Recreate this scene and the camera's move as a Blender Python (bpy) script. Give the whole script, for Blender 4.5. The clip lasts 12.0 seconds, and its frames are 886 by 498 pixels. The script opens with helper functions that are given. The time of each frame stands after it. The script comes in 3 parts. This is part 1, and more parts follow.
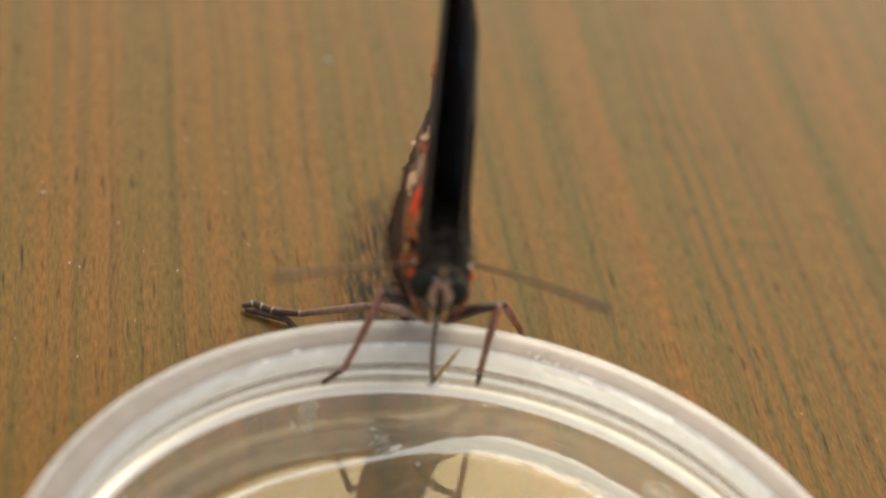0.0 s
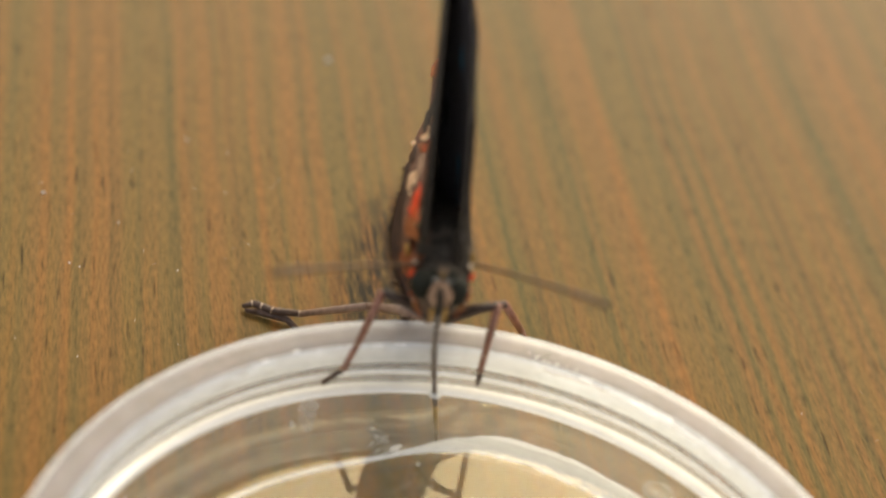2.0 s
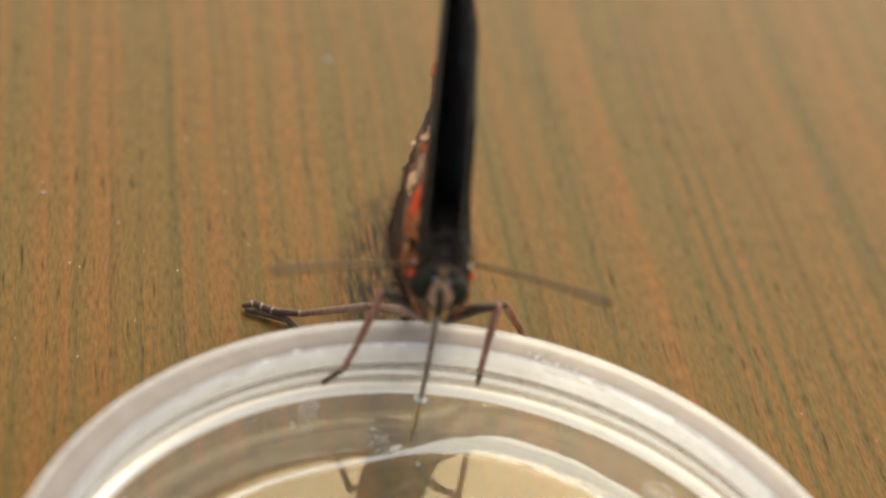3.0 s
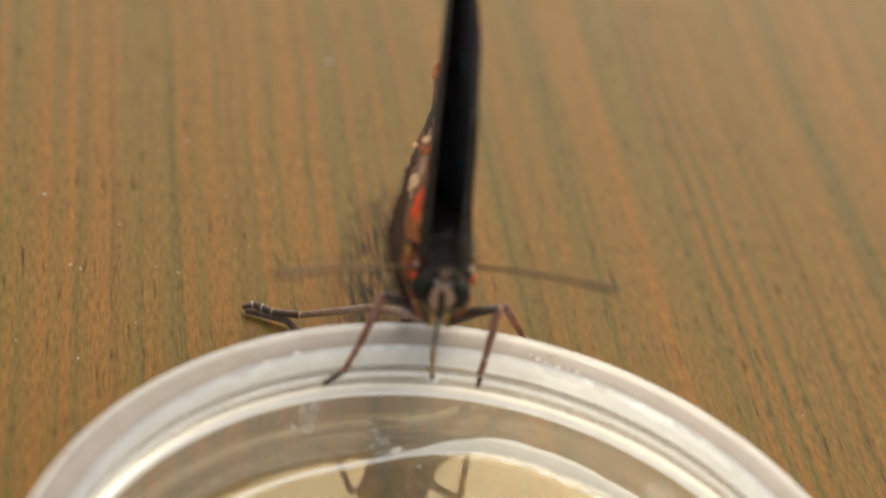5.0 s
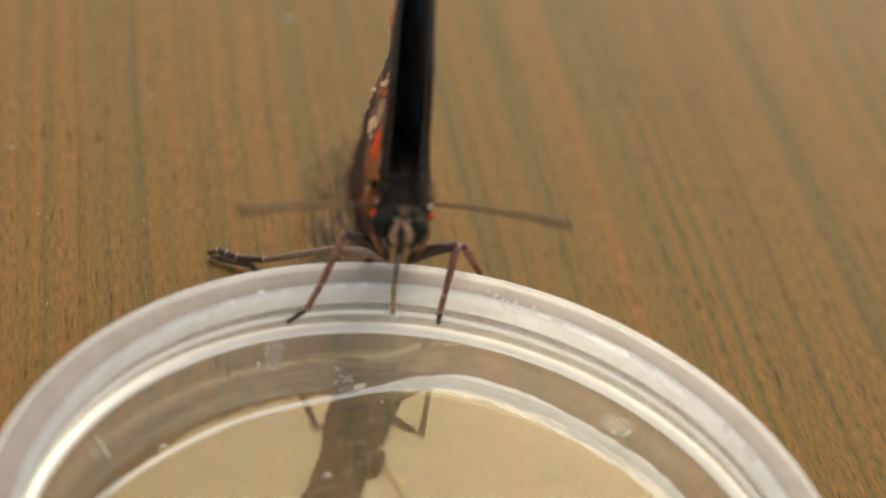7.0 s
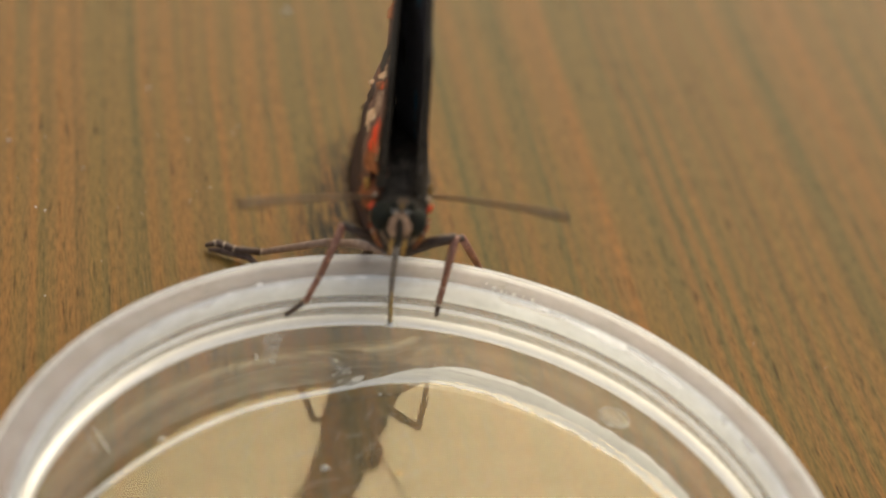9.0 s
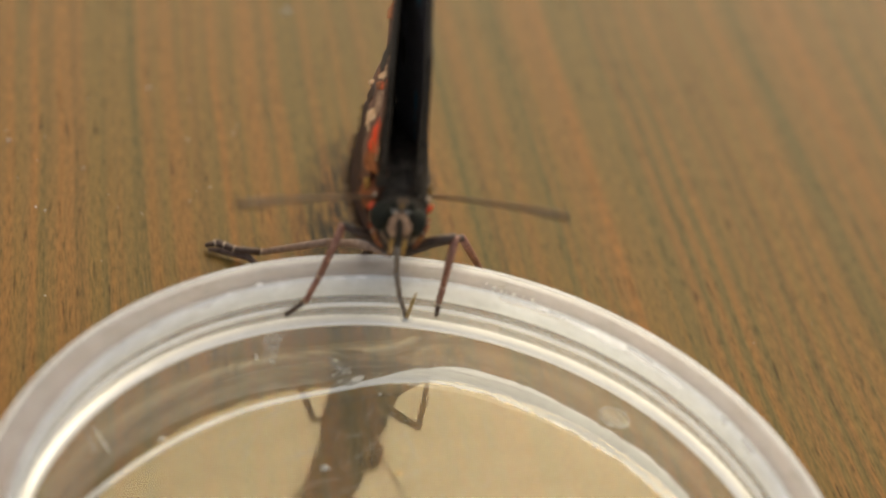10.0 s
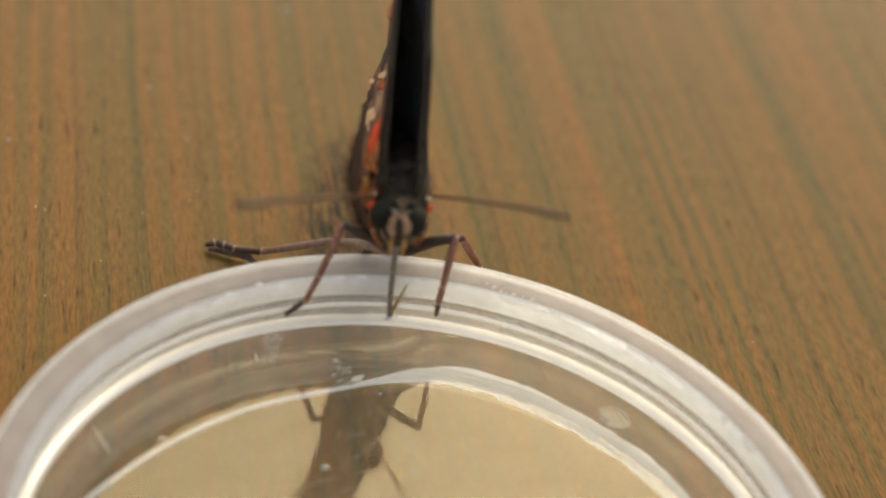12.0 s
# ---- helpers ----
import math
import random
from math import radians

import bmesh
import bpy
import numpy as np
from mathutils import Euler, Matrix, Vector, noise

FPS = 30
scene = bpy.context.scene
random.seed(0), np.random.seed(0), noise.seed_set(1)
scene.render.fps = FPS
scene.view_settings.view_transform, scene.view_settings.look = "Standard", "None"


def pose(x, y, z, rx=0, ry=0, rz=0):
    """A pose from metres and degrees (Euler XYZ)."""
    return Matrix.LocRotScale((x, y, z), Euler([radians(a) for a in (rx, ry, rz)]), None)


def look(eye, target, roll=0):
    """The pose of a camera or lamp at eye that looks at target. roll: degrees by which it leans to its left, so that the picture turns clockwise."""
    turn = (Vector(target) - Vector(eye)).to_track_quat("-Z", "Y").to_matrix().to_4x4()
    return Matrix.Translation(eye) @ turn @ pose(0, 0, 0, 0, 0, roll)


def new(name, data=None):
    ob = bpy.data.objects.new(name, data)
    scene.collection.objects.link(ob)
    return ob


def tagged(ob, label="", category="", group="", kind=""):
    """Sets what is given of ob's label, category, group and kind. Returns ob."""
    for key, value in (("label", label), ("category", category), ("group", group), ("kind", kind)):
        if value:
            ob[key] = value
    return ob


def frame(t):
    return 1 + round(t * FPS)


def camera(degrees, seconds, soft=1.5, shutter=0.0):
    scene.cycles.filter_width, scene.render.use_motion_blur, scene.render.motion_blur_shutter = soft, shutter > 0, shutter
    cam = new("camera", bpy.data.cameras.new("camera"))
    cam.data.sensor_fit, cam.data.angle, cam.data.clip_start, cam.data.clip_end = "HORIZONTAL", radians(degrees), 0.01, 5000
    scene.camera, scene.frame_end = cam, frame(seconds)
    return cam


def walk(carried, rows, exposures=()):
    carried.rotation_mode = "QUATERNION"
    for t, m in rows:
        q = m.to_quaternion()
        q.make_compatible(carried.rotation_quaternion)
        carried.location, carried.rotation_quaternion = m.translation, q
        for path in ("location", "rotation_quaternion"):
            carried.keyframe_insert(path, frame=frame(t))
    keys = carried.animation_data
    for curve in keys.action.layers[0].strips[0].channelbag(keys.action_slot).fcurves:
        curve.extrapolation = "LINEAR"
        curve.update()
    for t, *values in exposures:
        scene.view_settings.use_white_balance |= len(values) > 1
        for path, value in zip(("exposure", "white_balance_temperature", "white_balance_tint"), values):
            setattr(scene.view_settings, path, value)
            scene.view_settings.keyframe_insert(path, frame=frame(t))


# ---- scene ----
# The place: a varnished wooden tabletop with a round clear plastic lid full of water; a butterfly
# stands with two feet on the table and two on the lid's rim and drinks. Sizes below are in millimetres
# where a comment or a helper says so; MM turns them into metres.
MM = 0.001

# ---- camera ----
cam = camera(24.57, 12.0, soft=2.3)
cam.data.dof.use_dof = True
cam.data.dof.focus_distance = 0.1646
cam.data.dof.aperture_fstop = 16.0
walk(cam, [
    (0, look((-0.00418, -0.08962, 0.11030), (-0.00708, 0.02849, 0.01775), 11.85)),
    (3, look((-0.00418, -0.08962, 0.11030), (-0.00708, 0.02849, 0.01775), 11.85)),
    (5, look((-0.00422, -0.08955, 0.11043), (-0.00718, 0.02850, 0.01793), 11.85)),
    (5.5, look((-0.00418, -0.08958, 0.11040), (-0.00716, 0.02851, 0.01795), 11.80)),
    (6, look((-0.00264, -0.09135, 0.10953), (-0.00499, 0.02705, 0.01747), 11.37)),
    (6.5, look((-0.00315, -0.09417, 0.10988), (-0.00343, 0.02395, 0.01742), 11.94)),
    (7, look((-0.00291, -0.09518, 0.11000), (-0.00318, 0.02285, 0.01743), 11.82)),
    (9, look((-0.00304, -0.09510, 0.11000), (-0.00294, 0.02255, 0.01700), 11.92)),
    (12, look((-0.00296, -0.09505, 0.10995), (-0.00292, 0.02262, 0.01690), 11.88)),
], exposures=[(0, 0.23, 7050, 10), (1.0, 0.27, 7050, 10), (1.5, 0.31, 7050, 10), (2.2, 0.41, 7050, 10), (3.2, 0.34, 7050, 10), (5.5, 0.32, 7050, 10), (6.2, 0.32, 7050, 10), (7, 0.13, 7050, 10), (12, 0.12, 7050, 10)])

# ---- light ----
SUN_UP, SUN_SIDE = 46.0, 8.0     # degrees: height, and turn from straight behind the butterfly
world = bpy.data.worlds.new("sky")
scene.world = world
world.use_nodes = True
sky = world.node_tree.nodes.new("ShaderNodeTexSky")
sky.sky_type = "NISHITA"
sky.sun_disc = False
sky.sun_elevation = radians(SUN_UP)
sky.sun_rotation = radians(SUN_SIDE)
back = world.node_tree.nodes["Background"]
haze = world.node_tree.nodes.new("ShaderNodeHueSaturation")
haze.inputs["Saturation"].default_value = 0.45
world.node_tree.links.new(sky.outputs[0], haze.inputs["Color"])
world.node_tree.links.new(haze.outputs[0], back.inputs[0])
back.inputs[1].default_value = 0.15
lamp = bpy.data.lights.new("sun", "SUN")
lamp.energy, lamp.angle, lamp.color = 2.85, radians(62), (1.0, 0.88, 0.64)
sun = new("sun", lamp)
s_dir = Vector((math.sin(radians(SUN_SIDE)) * math.cos(radians(SUN_UP)), math.cos(radians(SUN_SIDE)) * math.cos(radians(SUN_UP)), math.sin(radians(SUN_UP))))
sun.matrix_world = look(s_dir * 2.0, (0, 0, 0))


# ---- materials ----
def shader(name):
    m = bpy.data.materials.new(name)
    m.use_nodes = True
    nt = m.node_tree
    return m, nt, nt.nodes["Principled BSDF"], nt.nodes["Material Output"]


def node(nt, kind, **values):
    n = nt.nodes.new(kind)
    for key, value in values.items():
        n.inputs[key.replace("_", " ")].default_value = value
    return n


def ramp(nt, fac, stops):
    r = nt.nodes.new("ShaderNodeValToRGB")
    els = r.color_ramp.elements
    while len(els) < len(stops):
        els.new(0.5)
    for el, (at, col) in zip(els, stops):
        el.position, el.color = at, (*col, 1) if len(col) == 3 else col
    nt.links.new(fac, r.inputs[0])
    return r.outputs[0]


def mixed(nt, fac, a, b, kind="MIX"):
    n = nt.nodes.new("ShaderNodeMix")
    n.data_type, n.blend_type = "RGBA", kind
    for at, v in ((0, fac), (6, a), (7, b)):
        if isinstance(v, bpy.types.NodeSocket):
            nt.links.new(v, n.inputs[at])
        else:
            n.inputs[at].default_value = v if at == 0 else (*v, 1)
    return n.outputs[2]


def bumped(nt, height, strength, distance, into):
    b = node(nt, "ShaderNodeBump", Strength=strength, Distance=distance)
    nt.links.new(height, b.inputs["Height"])
    nt.links.new(b.outputs[0], into.inputs["Normal"])
    return b


GRAIN = -16.2      # degrees: the way the wood's grain runs, from straight ahead


def wood():
    m, nt, p, out = shader("varnished_wood")
    co = nt.nodes.new("ShaderNodeTexCoord")
    turn = nt.nodes.new("ShaderNodeMapping")
    turn.vector_type = "POINT"
    turn.inputs["Rotation"].default_value = (0, 0, radians(GRAIN))
    nt.links.new(co.outputs["Object"], turn.inputs[0])
    wob = node(nt, "ShaderNodeTexNoise", Scale=14.0, Detail=2.0)
    nt.links.new(turn.outputs[0], wob.inputs["Vector"])

    def streak(sx, sy, scale, detail, rough):
        mp = nt.nodes.new("ShaderNodeMapping")
        mp.inputs["Scale"].default_value = (sx, sy, 1)
        add = nt.nodes.new("ShaderNodeVectorMath")
        add.operation = "MULTIPLY_ADD"
        nt.links.new(wob.outputs["Color"], add.inputs[0])
        add.inputs[1].default_value = (0.004, 0, 0)
        nt.links.new(turn.outputs[0], add.inputs[2])
        nt.links.new(add.outputs[0], mp.inputs[0])
        n = node(nt, "ShaderNodeTexNoise", Scale=scale, Detail=detail, Roughness=rough)
        nt.links.new(mp.outputs[0], n.inputs["Vector"])
        return n.outputs["Fac"]
    broad = streak(1, 0.006, 680, 1, 0.5)
    wide = streak(1, 0.03, 130, 2, 0.5)
    fine = streak(1, 0.007, 1300, 2, 0.55)
    fibre = streak(1, 0.13, 5200, 3, 0.7)
    pores = streak(1, 0.055, 3600, 2, 0.5)
    base = ramp(nt, broad, [(0.38, (0.136, 0.092, 0.030)), (0.47, (0.149, 0.093, 0.030)), (0.53, (0.166, 0.094, 0.030)), (0.63, (0.180, 0.094, 0.030))])
    base = mixed(nt, 1.0, base, ramp(nt, wide, [(0.35, (0.93, 0.97, 0.98)), (0.65, (1.06, 1.02, 1.0))]), "MULTIPLY")
    dark = ramp(nt, fine, [(0.32, (0.62, 0.75, 0.80)), (0.47, (1, 1, 1)), (0.70, (1.20, 1.05, 0.93))])
    col = mixed(nt, 0.9, base, dark, "MULTIPLY")
    thread = ramp(nt, fibre, [(0.30, (0.48, 0.54, 0.56)), (0.50, (1, 1, 1)), (0.74, (1.5, 1.38, 1.25))])
    col = mixed(nt, 0.9, col, thread, "MULTIPLY")
    pore = ramp(nt, pores, [(0.31, (0.22, 0.21, 0.20)), (0.38, (1, 1, 1))])
    patch = node(nt, "ShaderNodeTexNoise", Scale=110.0, Detail=3.0)
    nt.links.new(turn.outputs[0], patch.inputs["Vector"])
    where = ramp(nt, patch.outputs["Fac"], [(0.38, (0.1, 0.1, 0.1)), (0.58, (1, 1, 1))])
    col = mixed(nt, where, col, mixed(nt, 1.0, col, pore, "MULTIPLY"))
    # slits of open grain beside the lid, with the butterfly's shade painted in
    shaded_grain = nt.nodes.new("ShaderNodeMapping")
    shaded_grain.vector_type = "TEXTURE"
    shaded_grain.inputs["Location"].default_value = (-0.0106, 0.0448, 0)
    shaded_grain.inputs["Rotation"].default_value = (0, 0, radians(9))
    shaded_grain.inputs["Scale"].default_value = (0.0066, 0.0160, 1)
    nt.links.new(co.outputs["Object"], shaded_grain.inputs[0])
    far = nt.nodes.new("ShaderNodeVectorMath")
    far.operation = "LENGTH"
    nt.links.new(shaded_grain.outputs[0], far.inputs[0])
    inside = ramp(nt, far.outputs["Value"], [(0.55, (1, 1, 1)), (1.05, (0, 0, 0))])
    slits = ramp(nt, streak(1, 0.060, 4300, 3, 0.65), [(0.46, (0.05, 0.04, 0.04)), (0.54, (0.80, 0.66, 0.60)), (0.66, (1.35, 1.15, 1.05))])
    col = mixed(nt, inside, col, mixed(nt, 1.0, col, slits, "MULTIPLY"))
    nt.links.new(col, p.inputs["Base Color"])
    rough = ramp(nt, fine, [(0.3, (0.26,) * 3), (0.7, (0.18,) * 3)])
    nt.links.new(rough, p.inputs["Roughness"])
    p.inputs["Specular IOR Level"].default_value = 0.058
    p.inputs["Specular Tint"].default_value = (1.0, 0.82, 0.55, 1)
    both = nt.nodes.new("ShaderNodeMath")
    both.operation = "ADD"
    nt.links.new(fibre, both.inputs[0])
    nt.links.new(pore, both.inputs[1])
    bumped(nt, both.outputs[0], 0.22, 0.00005, p)
    return m


def plastic(name, milk, tint=(0.93, 0.94, 0.93), rough=0.12, gloss=1.0, glow_through=0.6, shine=0.04, passing=0.95, shine_tint=(1, 1, 1), grain=240.0, patchy=0.25):
    """Clear to milky polypropylene: what passes straight through, what scatters, and the gloss."""
    m, nt, p, out = shader(name)
    nt.nodes.remove(p)
    clear = node(nt, "ShaderNodeBsdfTransparent", Color=(passing, passing, passing * 0.99, 1))
    dif = node(nt, "ShaderNodeBsdfDiffuse", Color=(*tint, 1))
    tra = node(nt, "ShaderNodeBsdfTranslucent", Color=(*tint, 1))
    scat = node(nt, "ShaderNodeMixShader", Fac=glow_through)
    nt.links.new(dif.outputs[0], scat.inputs[1])
    nt.links.new(tra.outputs[0], scat.inputs[2])
    co = nt.nodes.new("ShaderNodeTexCoord")
    n = node(nt, "ShaderNodeTexNoise", Scale=grain, Detail=4.0, Roughness=0.65)
    nt.links.new(co.outputs["Object"], n.inputs["Vector"])
    cloud = ramp(nt, n.outputs["Fac"], [(0.3, (milk * (1 - patchy),) * 3), (0.75, (min(1, milk * (1 + patchy)),) * 3)])
    body = nt.nodes.new("ShaderNodeMixShader")
    nt.links.new(cloud, body.inputs[0])
    nt.links.new(clear.outputs[0], body.inputs[1])
    nt.links.new(scat.outputs[0], body.inputs[2])
    glo = node(nt, "ShaderNodeBsdfGlossy", Roughness=rough, Color=(*shine_tint, 1))
    face = node(nt, "ShaderNodeLayerWeight", Blend=0.5)
    power = nt.nodes.new("ShaderNodeMath")
    power.operation = "POWER"
    power.inputs[1].default_value = 5.0
    nt.links.new(face.outputs["Facing"], power.inputs[0])
    mul = nt.nodes.new("ShaderNodeMath")
    mul.operation = "MULTIPLY_ADD"
    nt.links.new(power.outputs[0], mul.inputs[0])
    mul.inputs[1].default_value = 0.9 * gloss
    mul.inputs[2].default_value = shine * gloss
    b = node(nt, "ShaderNodeBump", Strength=0.12, Distance=0.0001)
    nt.links.new(n.outputs["Fac"], b.inputs["Height"])
    nt.links.new(b.outputs[0], glo.inputs["Normal"])
    both = nt.nodes.new("ShaderNodeMixShader")
    nt.links.new(mul.outputs[0], both.inputs[0])
    nt.links.new(body.outputs[0], both.inputs[1])
    nt.links.new(glo.outputs[0], both.inputs[2])
    nt.links.new(both.outputs[0], out.inputs[0])
    return m


def paint(name, low, high, scale, rough=0.6, relief=0.0, sheen=0.0, spec=0.4):
    """A mottled surface between two colours, with fine relief."""
    m, nt, p, out = shader(name)
    co = nt.nodes.new("ShaderNodeTexCoord")
    n = node(nt, "ShaderNodeTexNoise", Scale=scale, Detail=4.0, Roughness=0.6)
    nt.links.new(co.outputs["Object"], n.inputs["Vector"])
    nt.links.new(ramp(nt, n.outputs["Fac"], [(0.32, low), (0.68, high)]), p.inputs["Base Color"])
    p.inputs["Roughness"].default_value = rough
    p.inputs["Specular IOR Level"].default_value = spec
    p.inputs["Sheen Weight"].default_value = sheen
    if relief:
        bumped(nt, n.outputs["Fac"], 0.5, relief, p)
    return m


WOOD = wood()
EDGE = plastic("edge_plastic", 0.80, tint=(0.95, 0.95, 0.94), rough=0.30, gloss=0.8)
FLANGE = plastic("flange_plastic", 0.40, tint=(0.66, 0.63, 0.65), rough=0.35, gloss=0.25)
SCUFF = plastic("scuffed_plastic", 0.26, tint=(0.90, 0.88, 0.84), rough=0.35, gloss=0.3, patchy=0.5, grain=1500.0)
FRAYED = plastic("frayed_plastic", 0.97, tint=(0.97, 0.98, 1.0), rough=0.30, gloss=0.6)
# near-white, so that bright lines on ridge and meniscus are in the colour
GLINT = plastic("glint_plastic", 0.98, tint=(1.0, 0.98, 0.94), rough=0.25, gloss=1.0, shine=0.38, glow_through=0.5)
RIM = plastic("milky_plastic", 0.62, tint=(0.84, 0.88, 0.93), rough=0.28, gloss=0.45)
RIDGE = plastic("ridge_plastic", 0.24, tint=(0.64, 0.66, 0.67), rough=0.16, gloss=0.6)
WALL = plastic("clear_plastic", 0.11, tint=(0.92, 0.89, 0.84), rough=0.16, gloss=0.35, passing=0.96)
FILLET = plastic("fillet_plastic", 0.97, tint=(0.93, 0.96, 1.0), rough=0.25, gloss=0.4)
BASE = plastic("base_plastic", 0.09, tint=(0.90, 0.87, 0.80), rough=0.3, gloss=0.0, passing=0.96, grain=900.0, patchy=0.6)
BUBBLE = plastic("bubble", 0.04, tint=(0.9, 0.86, 0.75), rough=0.1, gloss=0.6)
# the reflected light's warm colour is put into the water's shine
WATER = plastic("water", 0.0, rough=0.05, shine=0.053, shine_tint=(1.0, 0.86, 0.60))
RIPPLED = plastic("whitened_water", 0.6, rough=0.08, gloss=1.2, shine=0.14)
SLOPE = plastic("slope_plastic", 0.03, tint=(0.92, 0.90, 0.88), rough=0.3, gloss=0.0, passing=0.91)
BLACK = paint("black_scales", (0.040, 0.033, 0.025), (0.095, 0.077, 0.059), 2600, 0.65, 0.00003, 0.0, 0.15)
BLUE = paint("blue_scales", (0.090, 0.082, 0.085), (0.18, 0.165, 0.175), 1800, 0.40, 0.00002, 0.0, 0.7)
FOREWING = paint("forewing_scales", (0.075, 0.054, 0.038), (0.18, 0.125, 0.088), 1600, 0.6, 0.00003, 0.0, 0.25)
FUR = paint("grey_brown_fur", (0.05, 0.038, 0.028), (0.16, 0.125, 0.095), 1500, 0.7)
GLEAM = paint("blue_gleam", (0.04, 0.22, 0.34), (0.08, 0.36, 0.55), 1800, 0.30, 0.00002, 0.0, 0.7)
BROWN = paint("brown_scales", (0.013, 0.008, 0.005), (0.070, 0.028, 0.013), 700, 0.6, 0.00003)
HINDWING = paint("hindwing_scales", (0.10, 0.045, 0.025), (0.27, 0.135, 0.08), 900, 0.65, 0.00003)
MAROON = paint("maroon_shade", (0.032, 0.017, 0.012), (0.095, 0.046, 0.030), 1100, 0.7, 0.00003)
RED = paint("red_scales", (0.74, 0.05, 0.010), (0.90, 0.11, 0.025), 1500, 0.55, 0.00002)
RUST = paint("rust_scales", (0.20, 0.055, 0.018), (0.38, 0.12, 0.04), 1500, 0.6, 0.00002)
CREAM = paint("cream_scales", (0.60, 0.41, 0.26), (0.90, 0.72, 0.53), 1500, 0.6, 0.00002)
MARK_RED = paint("red_wing_mark", (0.96, 0.045, 0.005), (1.0, 0.095, 0.015), 900, 0.55)
MARK_RUST = paint("rust_wing_mark", (0.16, 0.045, 0.015), (0.62, 0.20, 0.06), 900, 0.6)
MARK_CREAM = paint("cream_wing_mark", (0.62, 0.33, 0.15), (0.95, 0.68, 0.42), 900, 0.6)
WHITE = paint("white_scales", (0.50, 0.48, 0.44), (0.80, 0.78, 0.72), 1500, 0.6)
GOLD = paint("gold_hair", (0.34, 0.17, 0.03), (0.58, 0.33, 0.08), 1500, 0.5)
TAN = paint("tan_scales", (0.28, 0.155, 0.09), (0.56, 0.35, 0.22), 1800, 0.6, 0.00002)
EYE = paint("eye", (0.012, 0.013, 0.009), (0.032, 0.031, 0.022), 3000, 0.55, 0.00003, 0.0, 0.12)
LEG = paint("leg_brown", (0.18, 0.070, 0.045), (0.42, 0.20, 0.135), 1800, 0.45, 0.00002)
LEGMID = paint("leg_mid", (0.045, 0.026, 0.018), (0.13, 0.075, 0.052), 1800, 0.5, 0.00002)
LEGPALE = paint("leg_pale", (0.20, 0.12, 0.08), (0.40, 0.26, 0.18), 1800, 0.45, 0.00002)
LEGDARK = paint("leg_dark", (0.020, 0.012, 0.008), (0.075, 0.042, 0.030), 1800, 0.45)
HORN = paint("horn_brown", (0.16, 0.13, 0.105), (0.29, 0.235, 0.19), 1800, 0.4)
ANTENNA = paint("antenna_brown", (0.085, 0.050, 0.026), (0.175, 0.105, 0.055), 1800, 0.5)
AMBER = paint("amber_horn", (0.34, 0.21, 0.06), (0.55, 0.38, 0.14), 1800, 0.35)


# ---- mesh helpers (points in millimetres) ----
def part(name, bm, material, parent=None, label="", smooth=True):
    me = bpy.data.meshes.new(name)
    bm.normal_update()
    for f in bm.faces:
        f.smooth = smooth
    bm.to_mesh(me)
    bm.free()
    for mat in material if isinstance(material, (list, tuple)) else [material]:
        me.materials.append(mat)
    ob = new(name, me)
    ob.parent = parent
    return tagged(ob, label) if label else ob


def revolve(profile, steps=180, wave=None, a0=0.0, a1=360.0):
    """A ring of revolution from a list of (radius, height); wave(i, angle) shifts a row's radius."""
    bm = bmesh.new()
    full = a1 - a0 >= 360
    count = steps if full else steps + 1
    rows = []
    for i, (r, z) in enumerate(profile):
        if r < 1e-6:
            rows.append([bm.verts.new((0, 0, z * MM))])
            continue
        ring = []
        for k in range(count):
            a = radians(a0 + (a1 - a0) * k / steps)
            rr = (r + (wave(i, a) if wave else 0)) * MM
            ring.append(bm.verts.new((rr * math.cos(a), rr * math.sin(a), z * MM)))
        rows.append(ring)
    for lo, hi in zip(rows, rows[1:]):
        for k in range(steps):
            k2 = (k + 1) % count
            if len(lo) == 1 and len(hi) == 1:
                continue
            if len(lo) == 1:
                bm.faces.new((lo[0], hi[k], hi[k2]))
            elif len(hi) == 1:
                bm.faces.new((lo[k], lo[k2], hi[0]))
            else:
                bm.faces.new((lo[k], lo[k2], hi[k2], hi[k]))
    bmesh.ops.recalc_face_normals(bm, faces=bm.faces)
    return bm


def tube(points, radii, sides=10, bm=None):
    """A closed limb through points, with a radius at each."""
    bm = bm or bmesh.new()
    pts = [Vector(p) * MM for p in points]
    rings = []
    for i, p in enumerate(pts):
        d = (pts[min(i + 1, len(pts) - 1)] - pts[max(i - 1, 0)]).normalized()
        side = d.cross(Vector((0.31, 0.17, 0.93))).normalized()
        up = side.cross(d)
        rings.append([bm.verts.new(p + (side * math.cos(a) + up * math.sin(a)) * radii[i] * MM) for a in (2 * math.pi * k / sides for k in range(sides))])
    for lo, hi in zip(rings, rings[1:]):
        for k in range(sides):
            bm.faces.new((lo[k], lo[(k + 1) % sides], hi[(k + 1) % sides], hi[k]))
    bm.faces.new(rings[0][::-1])
    bm.faces.new(rings[-1])
    return bm


def blob(centre, size, turn=(0, 0, 0), detail=2, bm=None, rough=0.0):
    """A rounded lump: centre and half sizes, turned by degrees."""
    bm = bm or bmesh.new()
    m = Matrix.Translation(Vector(centre) * MM) @ Euler([radians(a) for a in turn]).to_matrix().to_4x4() @ Matrix.Diagonal((*[s * MM for s in size], 1))
    made = bmesh.ops.create_icosphere(bm, subdivisions=detail, radius=1.0)["verts"]
    for v in made:
        v.co = v.co * (1 + rough * (noise.noise(v.co * 3.1) + 0.5 * noise.noise(v.co * 7.3)))
    bmesh.ops.transform(bm, matrix=m, verts=made)
    return bm


